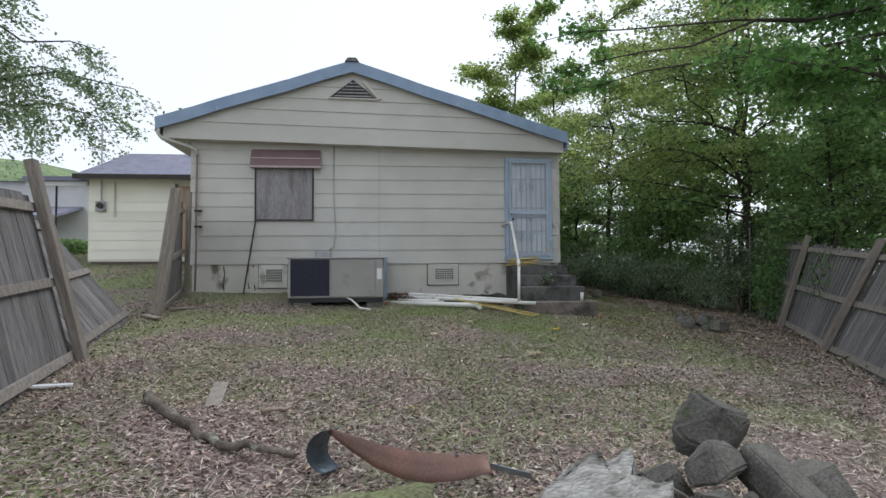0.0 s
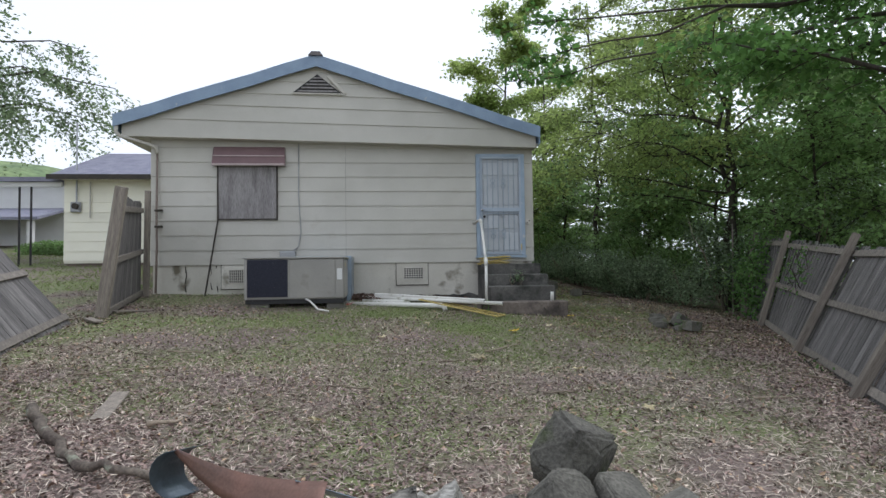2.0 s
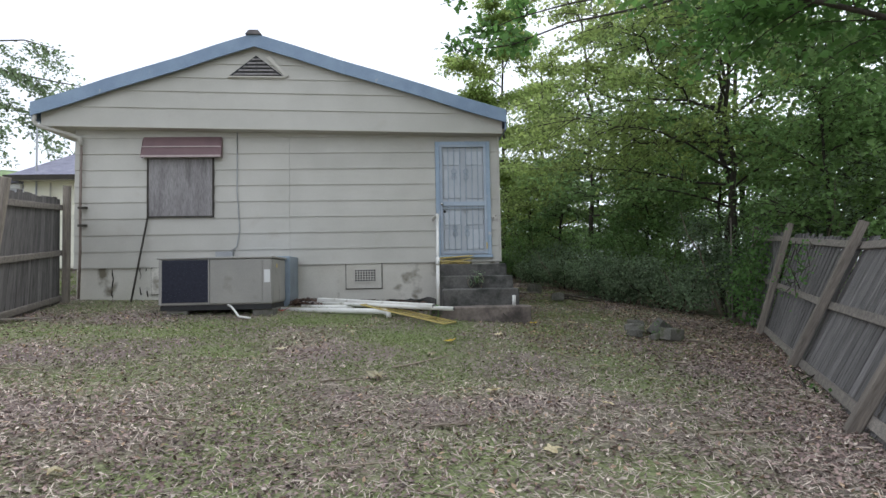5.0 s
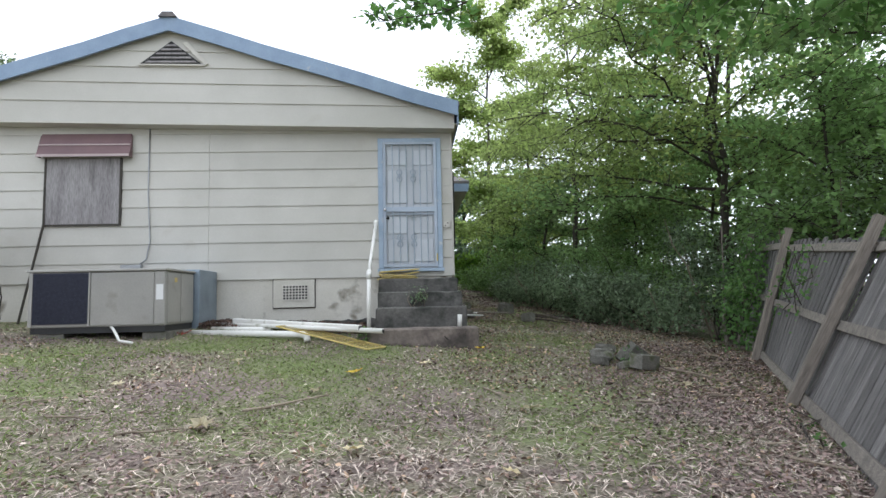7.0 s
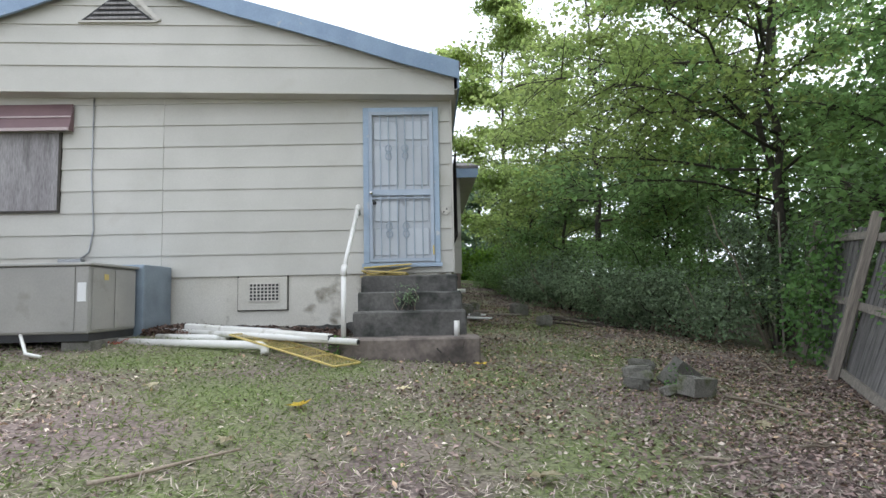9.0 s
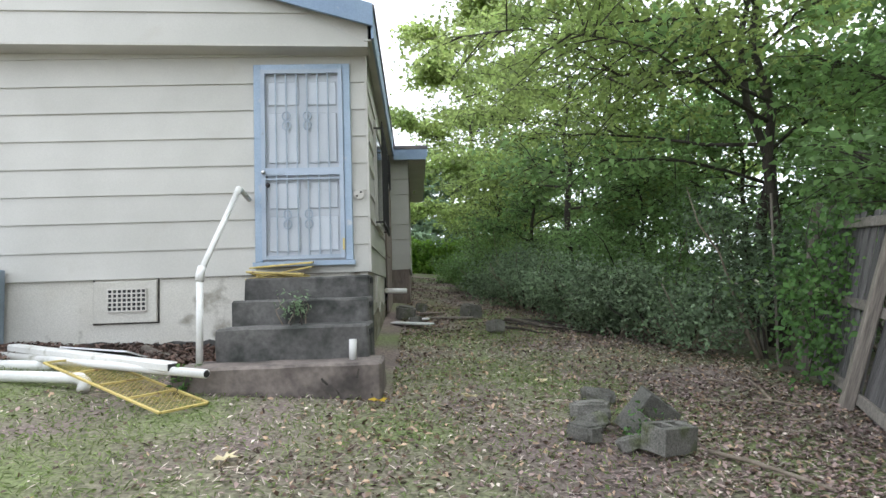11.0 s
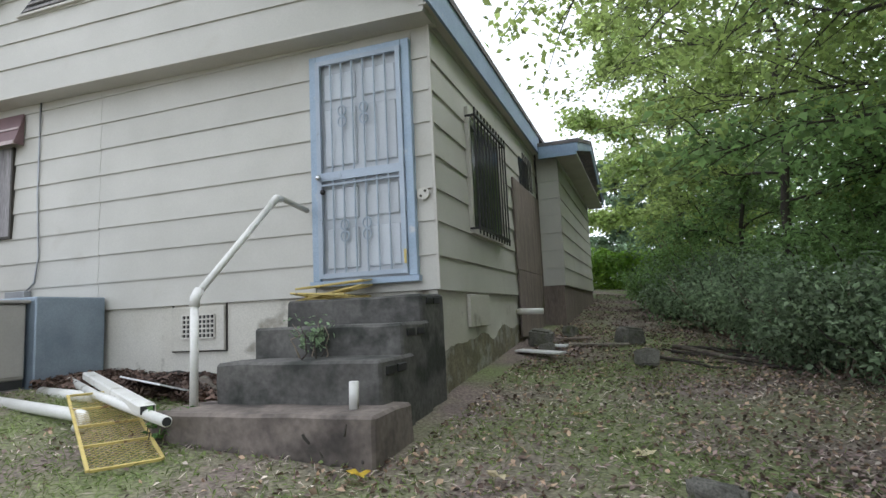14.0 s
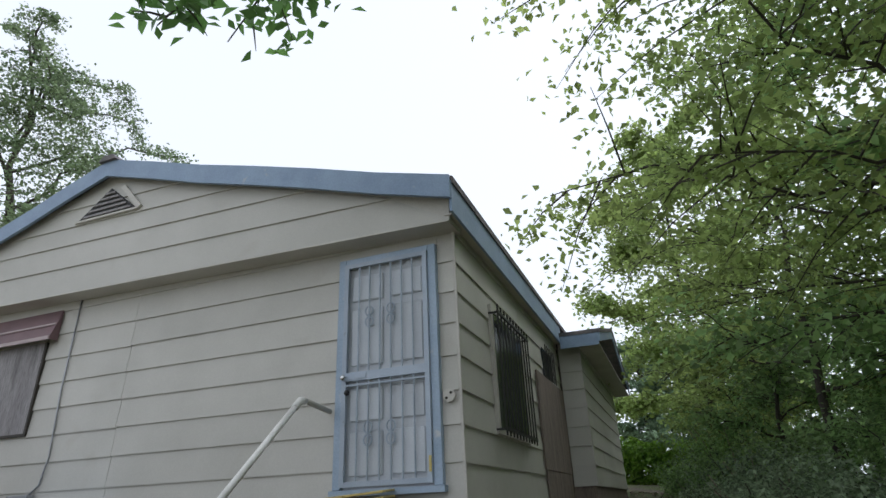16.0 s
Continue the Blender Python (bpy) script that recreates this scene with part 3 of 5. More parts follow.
# boarded window with its metal awning
win = part("window", cube(WIN[0] - 0.0, WIN[1], WALL_Y - 0.015, WALL_Y + 0.019, WIN[2], WIN[3]), M_PLY, house, "window boarded over with grey plywood")
for a, b, c, d in ((WIN[0] - 0.03, WIN[0], WIN[2], WIN[3]), (WIN[1], WIN[1] + 0.03, WIN[2], WIN[3]), (WIN[0] - 0.03, WIN[1] + 0.03, WIN[2] - 0.03, WIN[2])):
    part("window_frame", cube(a, b, WALL_Y - 0.025, WALL_Y + 0.018, c, d), M_CRACK, win, "dark window frame")
awn = part("awning", prism([(WALL_Y - 0.01, 4.58), (WALL_Y - 0.06, 4.40), (WALL_Y - 0.06, 4.385), (WALL_Y - 0.01, 4.565)], "x", -1.56, -0.21), M_AWN, house, "faded maroon metal awning")
part("awning_slat", prism([(WALL_Y - 0.055, 4.405), (WALL_Y - 0.12, 4.23), (WALL_Y - 0.12, 4.215), (WALL_Y - 0.055, 4.39)], "x", -1.57, -0.20), M_AWN, awn)
part("awning_edge", cube(-1.575, -0.195, WALL_Y - 0.135, WALL_Y - 0.12, 4.195, 4.235), M_AWNW, awn)
part("awning_edge", cube(-1.565, -0.205, WALL_Y - 0.075, WALL_Y - 0.06, 4.385, 4.405), M_AWNW, awn)
for x in (-1.57, -0.20):
    part("awning_side", prism([(WALL_Y - 0.012, 4.56), (WALL_Y - 0.13, 4.20), (WALL_Y - 0.012, 4.20)], "x", x - 0.004, x + 0.004), M_AWN, awn)

# crawl-space vents in the foundation
for vx0, vx1, vz0, vz1 in ((-1.42, -0.86, 1.80, 2.25), (1.96, 2.59, 1.83, 2.25)):
    v = part("crawl_vent", cube(vx0, vx1, WALL_Y - 0.012, WALL_Y + 0.03, vz0, vz1, bevel=0.006), M_FOUND, house, "screened foundation vent")
    gx0, gx1, gz0, gz1 = vx0 + 0.15, vx1 - 0.1, vz0 + 0.12, vz1 - 0.08
    # solid dark plate in place of the shaded hole behind the bars
    part("vent_hole", cube(gx0, gx1, WALL_Y - 0.018, WALL_Y - 0.0125, gz0, gz1), M_DARK, v)
    for k in range(9):
        x = gx0 + (gx1 - gx0) * k / 8
        part("vent_bar", cube(x - 0.007, x + 0.007, WALL_Y - 0.028, WALL_Y - 0.019, gz0, gz1), M_TRIM, v)
    for k in range(6):
        z = gz0 + (gz1 - gz0) * k / 5
        part("vent_bar", cube(gx0, gx1, WALL_Y - 0.034, WALL_Y - 0.0285, z - 0.007, z + 0.007), M_TRIM, v)
    for x in (vx0 - 0.012, vx1):
        part("vent_joint", cube(x, x + 0.012, WALL_Y + 0.016, WALL_Y + 0.028, vz0, vz1 + 0.02), M_CRACK, v)
    part("vent_joint", cube(vx0 - 0.012, vx1 + 0.012, WALL_Y + 0.016, WALL_Y + 0.028, vz0 - 0.012, vz0), M_CRACK, v)
rng_c = random.Random(8)
for x0, z0, x1, z1 in ((-2.1, 2.25, -2.08, 1.66), (-1.52, 2.26, -1.5, 1.62), (-1.63, 2.26, -1.6, 1.8), (-0.75, 2.2, -0.72, 1.7), (0.98, 2.26, 1.0, 1.6)):
    part("crack", rod(wander((x0, WALL_Y + 0.026, z0), (x1, WALL_Y + 0.026, z1), 7, 0.022, rng_c), [0.004 + 0.012 * rng_c.random() for _ in range(8)], 5), M_CRACK, found, "open crack")
part("moss_line", prism([(LEFT_X + 0.02 + i * 0.06, 1.2) for i in range(123)] + [(LEFT_X + 0.02 + i * 0.06, 1.66 - 0.05 * i / 122 + 0.05 * noise.noise(Vector((i * 0.21, 0, 0))) + 0.03 * noise.noise(Vector((i * 0.9, 3, 0)))) for i in range(122, -1, -1)], "y", WALL_Y + 0.018, WALL_Y + 0.032), M_CONC, found, "dark damp band at the foot of the wall")

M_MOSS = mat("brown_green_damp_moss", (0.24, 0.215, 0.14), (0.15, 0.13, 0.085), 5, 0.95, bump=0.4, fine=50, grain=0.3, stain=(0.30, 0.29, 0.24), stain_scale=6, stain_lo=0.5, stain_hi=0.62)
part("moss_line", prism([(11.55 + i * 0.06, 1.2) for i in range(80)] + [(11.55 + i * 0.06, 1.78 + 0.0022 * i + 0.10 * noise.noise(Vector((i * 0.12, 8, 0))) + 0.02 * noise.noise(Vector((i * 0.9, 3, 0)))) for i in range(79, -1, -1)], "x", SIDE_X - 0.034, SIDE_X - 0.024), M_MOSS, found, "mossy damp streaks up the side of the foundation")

# security door over the panelled rear door
dx0, dx1, dz0, dz1 = DOOR
door = part("door_1", cube(dx0 + 0.07, dx1 - 0.07, WALL_Y + 0.06, WALL_Y + 0.1, dz0, dz1 - 0.07), M_DOOR, house, "white panelled door behind a pale blue barred security door")
door.location.y -= 0.075
for a, b, c, d in ((dx0, dx0 + 0.075, dz0, dz1), (dx1 - 0.075, dx1, dz0, dz1), (dx0 + 0.075, dx1 - 0.075, dz1 - 0.06, dz1)):
    part("door_casing", cube(a, b, WALL_Y - 0.05, WALL_Y + 0.018, c, d, bevel=0.005), M_CASING, house, "blue door casing")
for px0, px1 in ((3.73, 4.05), (4.13, 4.44)):
    for pz0, pz1 in ((2.50, 2.86), (2.94, 3.22), (3.42, 3.95), (4.03, 4.28)):
        part("door_panel", cube(px0, px1, WALL_Y + 0.045, WALL_Y + 0.0598, pz0, pz1, bevel=0.01), M_DOOR, door)
gate = part("security_door", cube(dx0 + 0.078, dx0 + 0.12, WALL_Y - 0.075, WALL_Y - 0.045, dz0 + 0.02, dz1 - 0.065), M_PALEBLUE, house, "pale blue barred steel security door")
part("stile", cube(dx1 - 0.12, dx1 - 0.078, WALL_Y - 0.075, WALL_Y - 0.045, dz0 + 0.02, dz1 - 0.065), M_PALEBLUE, gate)
for z0, z1 in ((dz0 + 0.02, dz0 + 0.06), (3.285, 3.36), (dz1 - 0.105, dz1 - 0.065), (3.24, 3.255)):
    part("rail", cube(dx0 + 0.12, dx1 - 0.12, WALL_Y - 0.073, WALL_Y - 0.047, z0, z1), M_PALEBLUE, gate)
part("lock_plate", cube(dx0 + 0.12, dx0 + 0.32, WALL_Y - 0.079, WALL_Y - 0.0735, 3.30, 3.345), M_PALEBLUE, gate)
for k in range(6):
    x = dx0 + 0.12 + (dx1 - dx0 - 0.24) * (k + 1) / 7
    part("bar", rod([(x, WALL_Y - 0.06, dz0 + 0.05), (x, WALL_Y - 0.06, dz1 - 0.1)], 0.0085, 6), M_BAR, gate)
    if k in (1, 3):
        for zc in (3.86, 2.83):
            for s, q in ((1, 0.05), (-1, 0.05), (1, -0.05), (-1, -0.05)):
                pts = [(x + s * (0.004 + 0.036 * math.sin(t)), WALL_Y - 0.06, zc + q + 0.045 * math.cos(t) * (1 if q > 0 else -1)) for t in [j * 0.45 for j in range(10)]]
                part("scroll", rod(pts, 0.007, 5), M_BAR, gate)
knob = bmesh.new()
bmesh.ops.create_uvsphere(knob, u_segments=12, v_segments=8, radius=0.027)
bmesh.ops.translate(knob, verts=knob.verts, vec=(dx0 + 0.105, WALL_Y - 0.10, 3.315))
part("door_knob", knob, M_CHROME, gate, "chrome door knob", smooth=True)
lock = bmesh.new()
bmesh.ops.create_uvsphere(lock, u_segments=12, v_segments=8, radius=0.025)
bmesh.ops.translate(lock, verts=lock.verts, vec=(dx0 + 0.15, WALL_Y - 0.03, 3.18))
part("deadbolt", lock, M_BLACK, door, "dark deadbolt", smooth=True)
part("hinge", cube(dx1 - 0.10, dx1 - 0.08, WALL_Y - 0.085, WALL_Y - 0.0755, 2.50, 2.62), M_YELLOW, gate, "brass hinge")
part("door_sill", cube(dx0 - 0.02, dx1 + 0.02, WALL_Y - 0.07, WALL_Y + 0.018, dz0 - 0.05, dz0 - 0.002), M_CASING, house)
outlet = part("outlet_box", rod([(4.655, WALL_Y - 0.03, 3.08), (4.655, WALL_Y - 0.004, 3.08)], 0.055, 10), M_TRIM, house, "bare round outlet box")
for s in (-0.02, 0.02):
    part("socket", rod([(4.655 + s, WALL_Y - 0.036, 3.08 + s), (4.655 + s, WALL_Y - 0.031, 3.08 + s)], 0.012, 6), M_CRACK, outlet)

# side wall: barred window, plywood sheets, small window, crawl door, pipe
sw = part("side_window", cube(SIDE_X - 0.012, SIDE_X + 0.02, 12.58, 13.78, 2.92, 4.10), M_PANE, house, "dark window behind black iron bars")
for y0, y1, z0, z1 in ((12.52, 12.58, 2.86, 4.16), (13.78, 13.84, 2.86, 4.16), (12.58, 13.78, 2.86, 2.92), (12.58, 13.78, 4.10, 4.16)):
    part("window_frame", cube(SIDE_X - 0.012, SIDE_X + 0.03, y0, y1, z0, z1), M_TRIM, sw)
for k in range(11):
    y = 12.52 + 1.28 * k / 10
    part("window_bar", rod([(SIDE_X + 0.10, y, 2.84), (SIDE_X + 0.10, y, 4.14)], 0.010, 5), M_BLACK, sw)
for z in (2.90, 4.06):
    part("window_bar", cube(SIDE_X + 0.088, SIDE_X + 0.112, 12.50, 13.82, z - 0.015, z + 0.015), M_BLACK, sw)
for y in (12.52, 13.80):
    for z in (2.90, 4.06):
        part("window_bar", cube(SIDE_X + 0.0, SIDE_X + 0.088, y - 0.01, y + 0.01, z - 0.01, z + 0.01), M_BLACK, sw)
ply = part("plywood_cover", cube(SIDE_X + 0.004, SIDE_X + 0.03, 14.55, 16.42, 2.62, 3.86), M_PLYB, house, "brown weathered plywood sheets over an opening")
part("plywood_sheet", cube(SIDE_X + 0.004, SIDE_X + 0.026, 14.60, 16.40, 1.72, 2.615), M_PLYB, ply)
sb = part("small_window", cube(SIDE_X - 0.01, SIDE_X + 0.012, 15.15, 15.75, 3.88, 4.30), M_PANE, house, "small barred window")
for k in range(6):
    y = 15.15 + 0.12 * k
    part("window_bar", rod([(SIDE_X + 0.06, y, 3.84), (SIDE_X + 0.06, y, 4.34)], 0.009, 5), M_BLACK, sb)
part("crawl_door", cube(SIDE_X - 0.028, SIDE_X + 0.012, 12.35, 13.05, 1.93, 2.245, bevel=0.006), M_FOUND, house, "white crawl space hatch")
part("drain_pipe", rod([(SIDE_X - 0.05, 14.55, 2.06), (SIDE_X + 0.32, 14.55, 2.05)], 0.04, 10), M_PVC, house, "white drain pipe stub", smooth=True)

# the wing that juts out further along the side
wing = part("wing_wall", cube(SIDE_X + 0.001, EXT_X - 0.02, EXT_Y + 0.02, 21.6, 2.45, 4.72), M_CORE, house, "cream lap siding wing wall")
part("wing_base", cube(SIDE_X + 0.002, EXT_X - 0.03, EXT_Y + 0.03, 21.6, 1.2, 2.45), M_PLYB, house, "brown brick base")
part("wing_gable", prism([(EXT_Y + 0.02, 4.72), (21.6, 4.72), (19.05, 5.33)], "x", SIDE_X, EXT_X - 0.02), M_SIDING, house)
for i in range(8):
    z0 = 2.45 + i * GAP
    z1 = min(z0 + GAP, 4.72)
    lap_side(EXT_X - 0.02, EXT_Y - 0.002, 21.6, z0, z1, wing)
    lap_rear(SIDE_X + 0.022, EXT_X - 0.002, z0, z1, wing, EXT_Y + 0.02)
for ya, yb in ((16.22, 19.05), (21.88, 19.05)):
    part("wing_roof", prism([(ya, 4.76), (yb, 5.48), (yb, 5.41), (ya, 4.69)], "x", 3.5, 5.52), M_SHINGLE, house, "grey asphalt shingle roof slope")
    part("wing_rake", prism([(ya, 4.688), (yb, 5.408), (yb, 5.27), (ya, 4.55)], "x", 5.48, 5.505), M_BLUE, house)
part("wing_fascia", cube(4.87, 5.479, 16.22, 16.245, 4.50, 4.70), M_BLUE, house, "blue fascia board")
part("wing_soffit", cube(EXT_X + 0.01, 5.479, 16.25, 21.8, 4.52, 4.535), M_TRIM, house)

# wall cable, junction box and leaning rod by the boarded window
part("cable", rod([(0.06, WALL_Y - 0.012, 4.66), (0.055, WALL_Y - 0.012, 3.6), (0.10, WALL_Y - 0.012, 2.9), (0.05, WALL_Y - 0.015, 2.62), (-0.06, WALL_Y - 0.03, 2.52)], 0.010, 6), M_GREYMET, house, "grey cable", smooth=True)
part("junction_box", cube(-0.30, 0.0, WALL_Y - 0.09, WALL_Y - 0.005, 2.40, 2.53, bevel=0.006), M_GREYMET, house, "grey electrical box")
lean_rod = place("leaning_rod", rod([(-1.66, 11.30, ground_z(-1.66, 11.3)), (-1.47, 11.49, 3.17)], 0.018, 6), M_CRACK)
tagged(lean_rod, "dark thin metal rod leaning against the wall", "rod")

# ---- rear steps ----
steps = thing("steps", "dark weathered concrete steps with a low landing slab", "steps", at=pose(0, 0, 0))
def worn(x0, x1, y0, y1, z0, z1, seed, bevel=0.018):
    rng = random.Random(seed)
    bm = cube(x0, x1, y0, y1, z0, z1, bevel=bevel)
    bmesh.ops.subdivide_edges(bm, edges=[e for e in bm.edges if e.calc_length() > 0.3], cuts=5, use_grid_fill=True)
    for v in bm.verts:
        v.co += Vector((noise.noise(v.co * 5), noise.noise(v.co * 5 + Vector((9, 0, 0))), noise.noise(v.co * 4 + Vector((0, 9, 0))))) * 0.012
    return bm
part("landing_slab", worn(3.40, 4.945, 9.89, 10.42, 1.0, 1.545, 1), M_CONC2, steps, "brownish concrete landing")
part("step", worn(3.61, 4.825, 10.23, 10.76, 1.15, 1.81, 2), M_CONC, steps)
part("step", worn(3.61, 4.80, 10.63, 11.15, 1.15, 2.02, 3), M_CONC, steps)
part("step", worn(3.60, 4.775, 11.06, 11.55, 1.15, 2.225, 4), M_CONC, steps)
# raised dark patches painted for the shade in block cores; nothing is hollow
for sx, sy, sz in ((4.822, 10.30, 1.715), (4.822, 10.47, 1.715), (4.797, 10.70, 1.93), (4.797, 10.88, 1.93), (4.772, 11.15, 2.15), (4.772, 11.30, 2.15)):
    part("block_core", cube(sx, sx + 0.014, sy, sy + 0.13, sz, sz + 0.05, bevel=0.004), M_DARK, steps, "dark patch standing for the shaded core of a concrete block")
rng_s = random.Random(18)
for x0, z0, x1, z1 in ((4.50, 1.44, 4.62, 1.33), (4.78, 1.50, 4.72, 1.36), (4.84, 1.47, 4.86, 1.30), (4.02, 1.32, 4.08, 1.31)):
    part("crack", rod(wander((x0, 9.893, z0), (x1, 9.893, z1), 6, 0.016, rng_s), [0.004 + 0.008 * rng_s.random() for _ in range(7)], 5), M_CRACK, steps, "chipped crack")
rail = thing("handrail", "bent white painted pipe handrail beside the steps", "handrail", at=pose(0, 0, 0))
part("post", rod([(3.525, 10.13, 1.54), (3.53, 10.13, 2.23)], 0.027, 10), M_PVC, rail, smooth=True)
part("elbow", rod([(3.53, 10.13, 2.19), (3.53, 10.135, 2.25), (3.533, 10.17, 2.30)], 0.034, 10), M_PVC, rail, smooth=True)
part("slope", rod([(3.53, 10.14, 2.26), (3.585, 10.95, 3.05)], 0.025, 10), M_PVC, rail, smooth=True)
part("elbow", rod([(3.58, 10.90, 3.00), (3.585, 10.97, 3.065), (3.575, 11.04, 3.07)], 0.031, 10), M_PVC, rail, smooth=True)
part("wall_stub", rod([(3.58, 11.0, 3.08), (3.53, 11.50, 3.05)], 0.024, 10), M_TRIM, rail, "worn grey pipe end", smooth=True)
stub = place("pipe_stub", rod([(4.71, 10.10, 1.54), (4.715, 10.10, 1.70)], 0.03, 10), M_PVC, smooth=True)
tagged(stub, "short white pipe stub standing in the landing", "pipe")

# ---- air conditioning unit ----
ac = thing("air_conditioner", "grey packaged air conditioner with dark coil grille beside the wall", "air conditioner", at=pose(0, 0, 0))
part("cabinet", cube(-0.59, 1.04, 9.86, 10.76, 1.66, 2.34, bevel=0.012), M_AC, ac)
part("top_cover", cube(-0.62, 1.07, 9.83, 10.78, 2.341, 2.37, bevel=0.006), M_AC, ac)
coil = part("coil_grille", cube(-0.545, 0.115, 9.842, 9.859, 1.70, 2.325), M_COIL, ac, "dark blue-black coil grille")
for k in range(22):
    z = 1.715 + k * 0.028
    part("fin", cube(-0.54, 0.11, 9.836, 9.8415, z, z + 0.006), M_COIL, coil)
for x0, x1 in ((-0.59, -0.548), (0.118, 0.135)):
    part("corner_post", cube(x0, x1, 9.838, 9.858, 1.67, 2.335), M_AC, ac)
part("access_panel", cube(0.14, 0.90, 9.85, 9.8595, 1.68, 2.33, bevel=0.004), M_AC, ac)
part("access_panel", cube(0.91, 1.035, 9.85, 9.8595, 1.68, 2.33, bevel=0.004), M_AC, ac)
part("rating_label", cube(0.93, 1.015, 9.844, 9.8495, 1.98, 2.17), M_WHITE, ac, "white rating label")
for y0, y1 in ((9.90, 10.30), (10.32, 10.74)):
    part("side_panel", cube(1.041, 1.05, y0, y1, 1.69, 2.32, bevel=0.003), M_AC, ac)
part("tag", cube(1.0505, 1.053, 10.1, 10.18, 2.2, 2.26), M_YELLOW, ac, "small yellow tag")
part("duct", cube(0.05, 1.12, 10.785, 11.50, 1.55, 2.40, bevel=0.01), M_ACTOP, ac, "blue-grey sheet metal duct")
part("base_rail", cube(-0.58, 1.03, 9.88, 10.75, 1.585, 1.659), M_DARK, ac)
for x in (-0.5, 0.75):
    b = place("concrete_block", worn(x, x + 0.3, 9.9, 10.75, 1.40, 1.584, 7, 0.01), M_BLOCK)
    tagged(b, "grey concrete block under the air conditioner", "block", "blocks under the air conditioner")
hose = place("drain_hose", rod([(0.42, 9.80, 1.66), (0.50, 9.70, 1.63), (0.58, 9.62, 1.56), (0.64, 9.56, 1.50), (0.82, 9.50, 1.475)], 0.016, 8), M_PVC, smooth=True)
tagged(hose, "short bent white drain hose by the unit", "hose")

# ---- fences ----
def plank_mesh(width, height, seed):
    rng = random.Random(seed)
    bm = bmesh.new()
    box(bm, -width / 2, width / 2, 0, 0.018, 0, height + rng.uniform(-0.03, 0.02), 0.003)
    me = bpy.data.meshes.new("plank")
    bm.to_mesh(me)
    bm.free()
    me.materials.append(M_FENCE)
    return me


PLANKS = [plank_mesh(0.138, 1.70, s) for s in range(6)]
TALL_PLANKS = [plank_mesh(0.138, 1.84, s) for s in range(6, 12)]


def fence_section(a, b, lean_a, lean_b, label, post_at=(0.0,), group="", flip=1, post_h=1.86, skip=(), post_w=0.05, planks=PLANKS):
    """One section from a to b along the ground; it leans away by the two angles (degrees) at its ends; rails and posts face the yard."""
    a, b = Vector(a), Vector(b)
    run = b - a
    length = run.length
    u = run.normalized()
    out = Vector((u.y, -u.x, 0)).normalized() * flip
    ob = thing("fence_section", label, "fence", group, at=Matrix.Translation(a))
    rng = random.Random(int(abs(a.x * 100 + a.y * 10)))

    def basis(s, off, lean_extra=0.0):
        lean = radians(lean_a + (lean_b - lean_a) * s / length + lean_extra)
        w = out * math.sin(lean) + Vector((0, 0, 1)) * math.cos(lean)
        w = (w - u * w.dot(u)).normalized()
        depth = (u.cross(w)).normalized()
        if depth.dot(out) < 0:
            depth = -depth
        m = Matrix((u, depth, w)).transposed().to_4x4()
        m.translation = u * s + depth * off
        return m

    n = int(length / 0.145)
    for i in range(n):
        if i in skip:
            continue
        s = (i + 0.5) * length / n
        p = new("plank", rng.choice(planks))
        p.parent = ob
        p.matrix_basis = basis(s, 0.0) @ pose(0, rng.uniform(-0.004, 0.004), rng.uniform(-0.02, 0.02), 0, rng.uniform(-0.8, 0.8), 0)
    for h in ((0.14, 0.86, 1.60) if planks is PLANKS else (0.16, 0.92, 1.68)):
        m = basis(length / 2, -0.04)
        bm = bmesh.new()
        # a rail that follows the change of lean from end to end
        ends = [basis(0.0, -0.042) @ pose(0, 0, h), basis(length, -0.042) @ pose(0, 0, h)]
        vs = [bm.verts.new(e @ Vector((0, y, z))) for e in ends for y in (0.0, 0.038) for z in (-0.045, 0.045)]
        for q in ((0, 1, 3, 2), (4, 6, 7, 5), (0, 4, 5, 1), (2, 3, 7, 6), (0, 2, 6, 4), (1, 5, 7, 3)):
            bm.faces.new([vs[k] for k in q])
        bmesh.ops.bevel(bm, geom=list(bm.edges), offset=0.004, segments=1, affect="EDGES")
        part("rail", bm, M_RAIL, ob)
    for s in post_at:
        q = part("post", cube(-post_w, post_w, 0.0, 0.09, -0.25, post_h, bevel=0.006), M_POST, ob, "square weathered post")
        q.matrix_basis = basis(s * length, -0.135, rng.uniform(-1, 1))
    return ob


RF = "leaning grey wooden fence"
LABEL_R = "grey weathered plank fence leaning outward, vine creeping over it"
fence_section((9.52, 11.75, 1.02), (8.78, 10.16, 0.96), 8, 15, LABEL_R, (0.0,), RF, -1)
fence_section((8.75, 10.11, 0.93), (7.53, 7.60, 0.81), 16, 25, LABEL_R, (0.0,), RF, -1)
fence_section((7.50, 7.55, 0.81), (6.36, 5.22, 0.77), 26, 27, LABEL_R, (0.0,), RF, -1)
fence_section((6.33, 5.17, 0.77), (5.15, 2.6, 0.70), 27, 30, LABEL_R, (0.0,), RF, -1)
LF = "collapsing grey fence"
fence_section((-2.10, 5.98, 1.13), (-1.60, 3.4, 1.0), 13, 12, "grey plank fence leaning outward with a heavy post", (0.0,), LF, 1, 2.15, (), 0.08, TALL_PLANKS)
fence_section((-2.50, 8.35, 1.42), (-2.18, 6.30, 1.2), 38, 34, "collapsed grey plank fence panel leaning far back", (), LF, 1, planks=TALL_PLANKS)
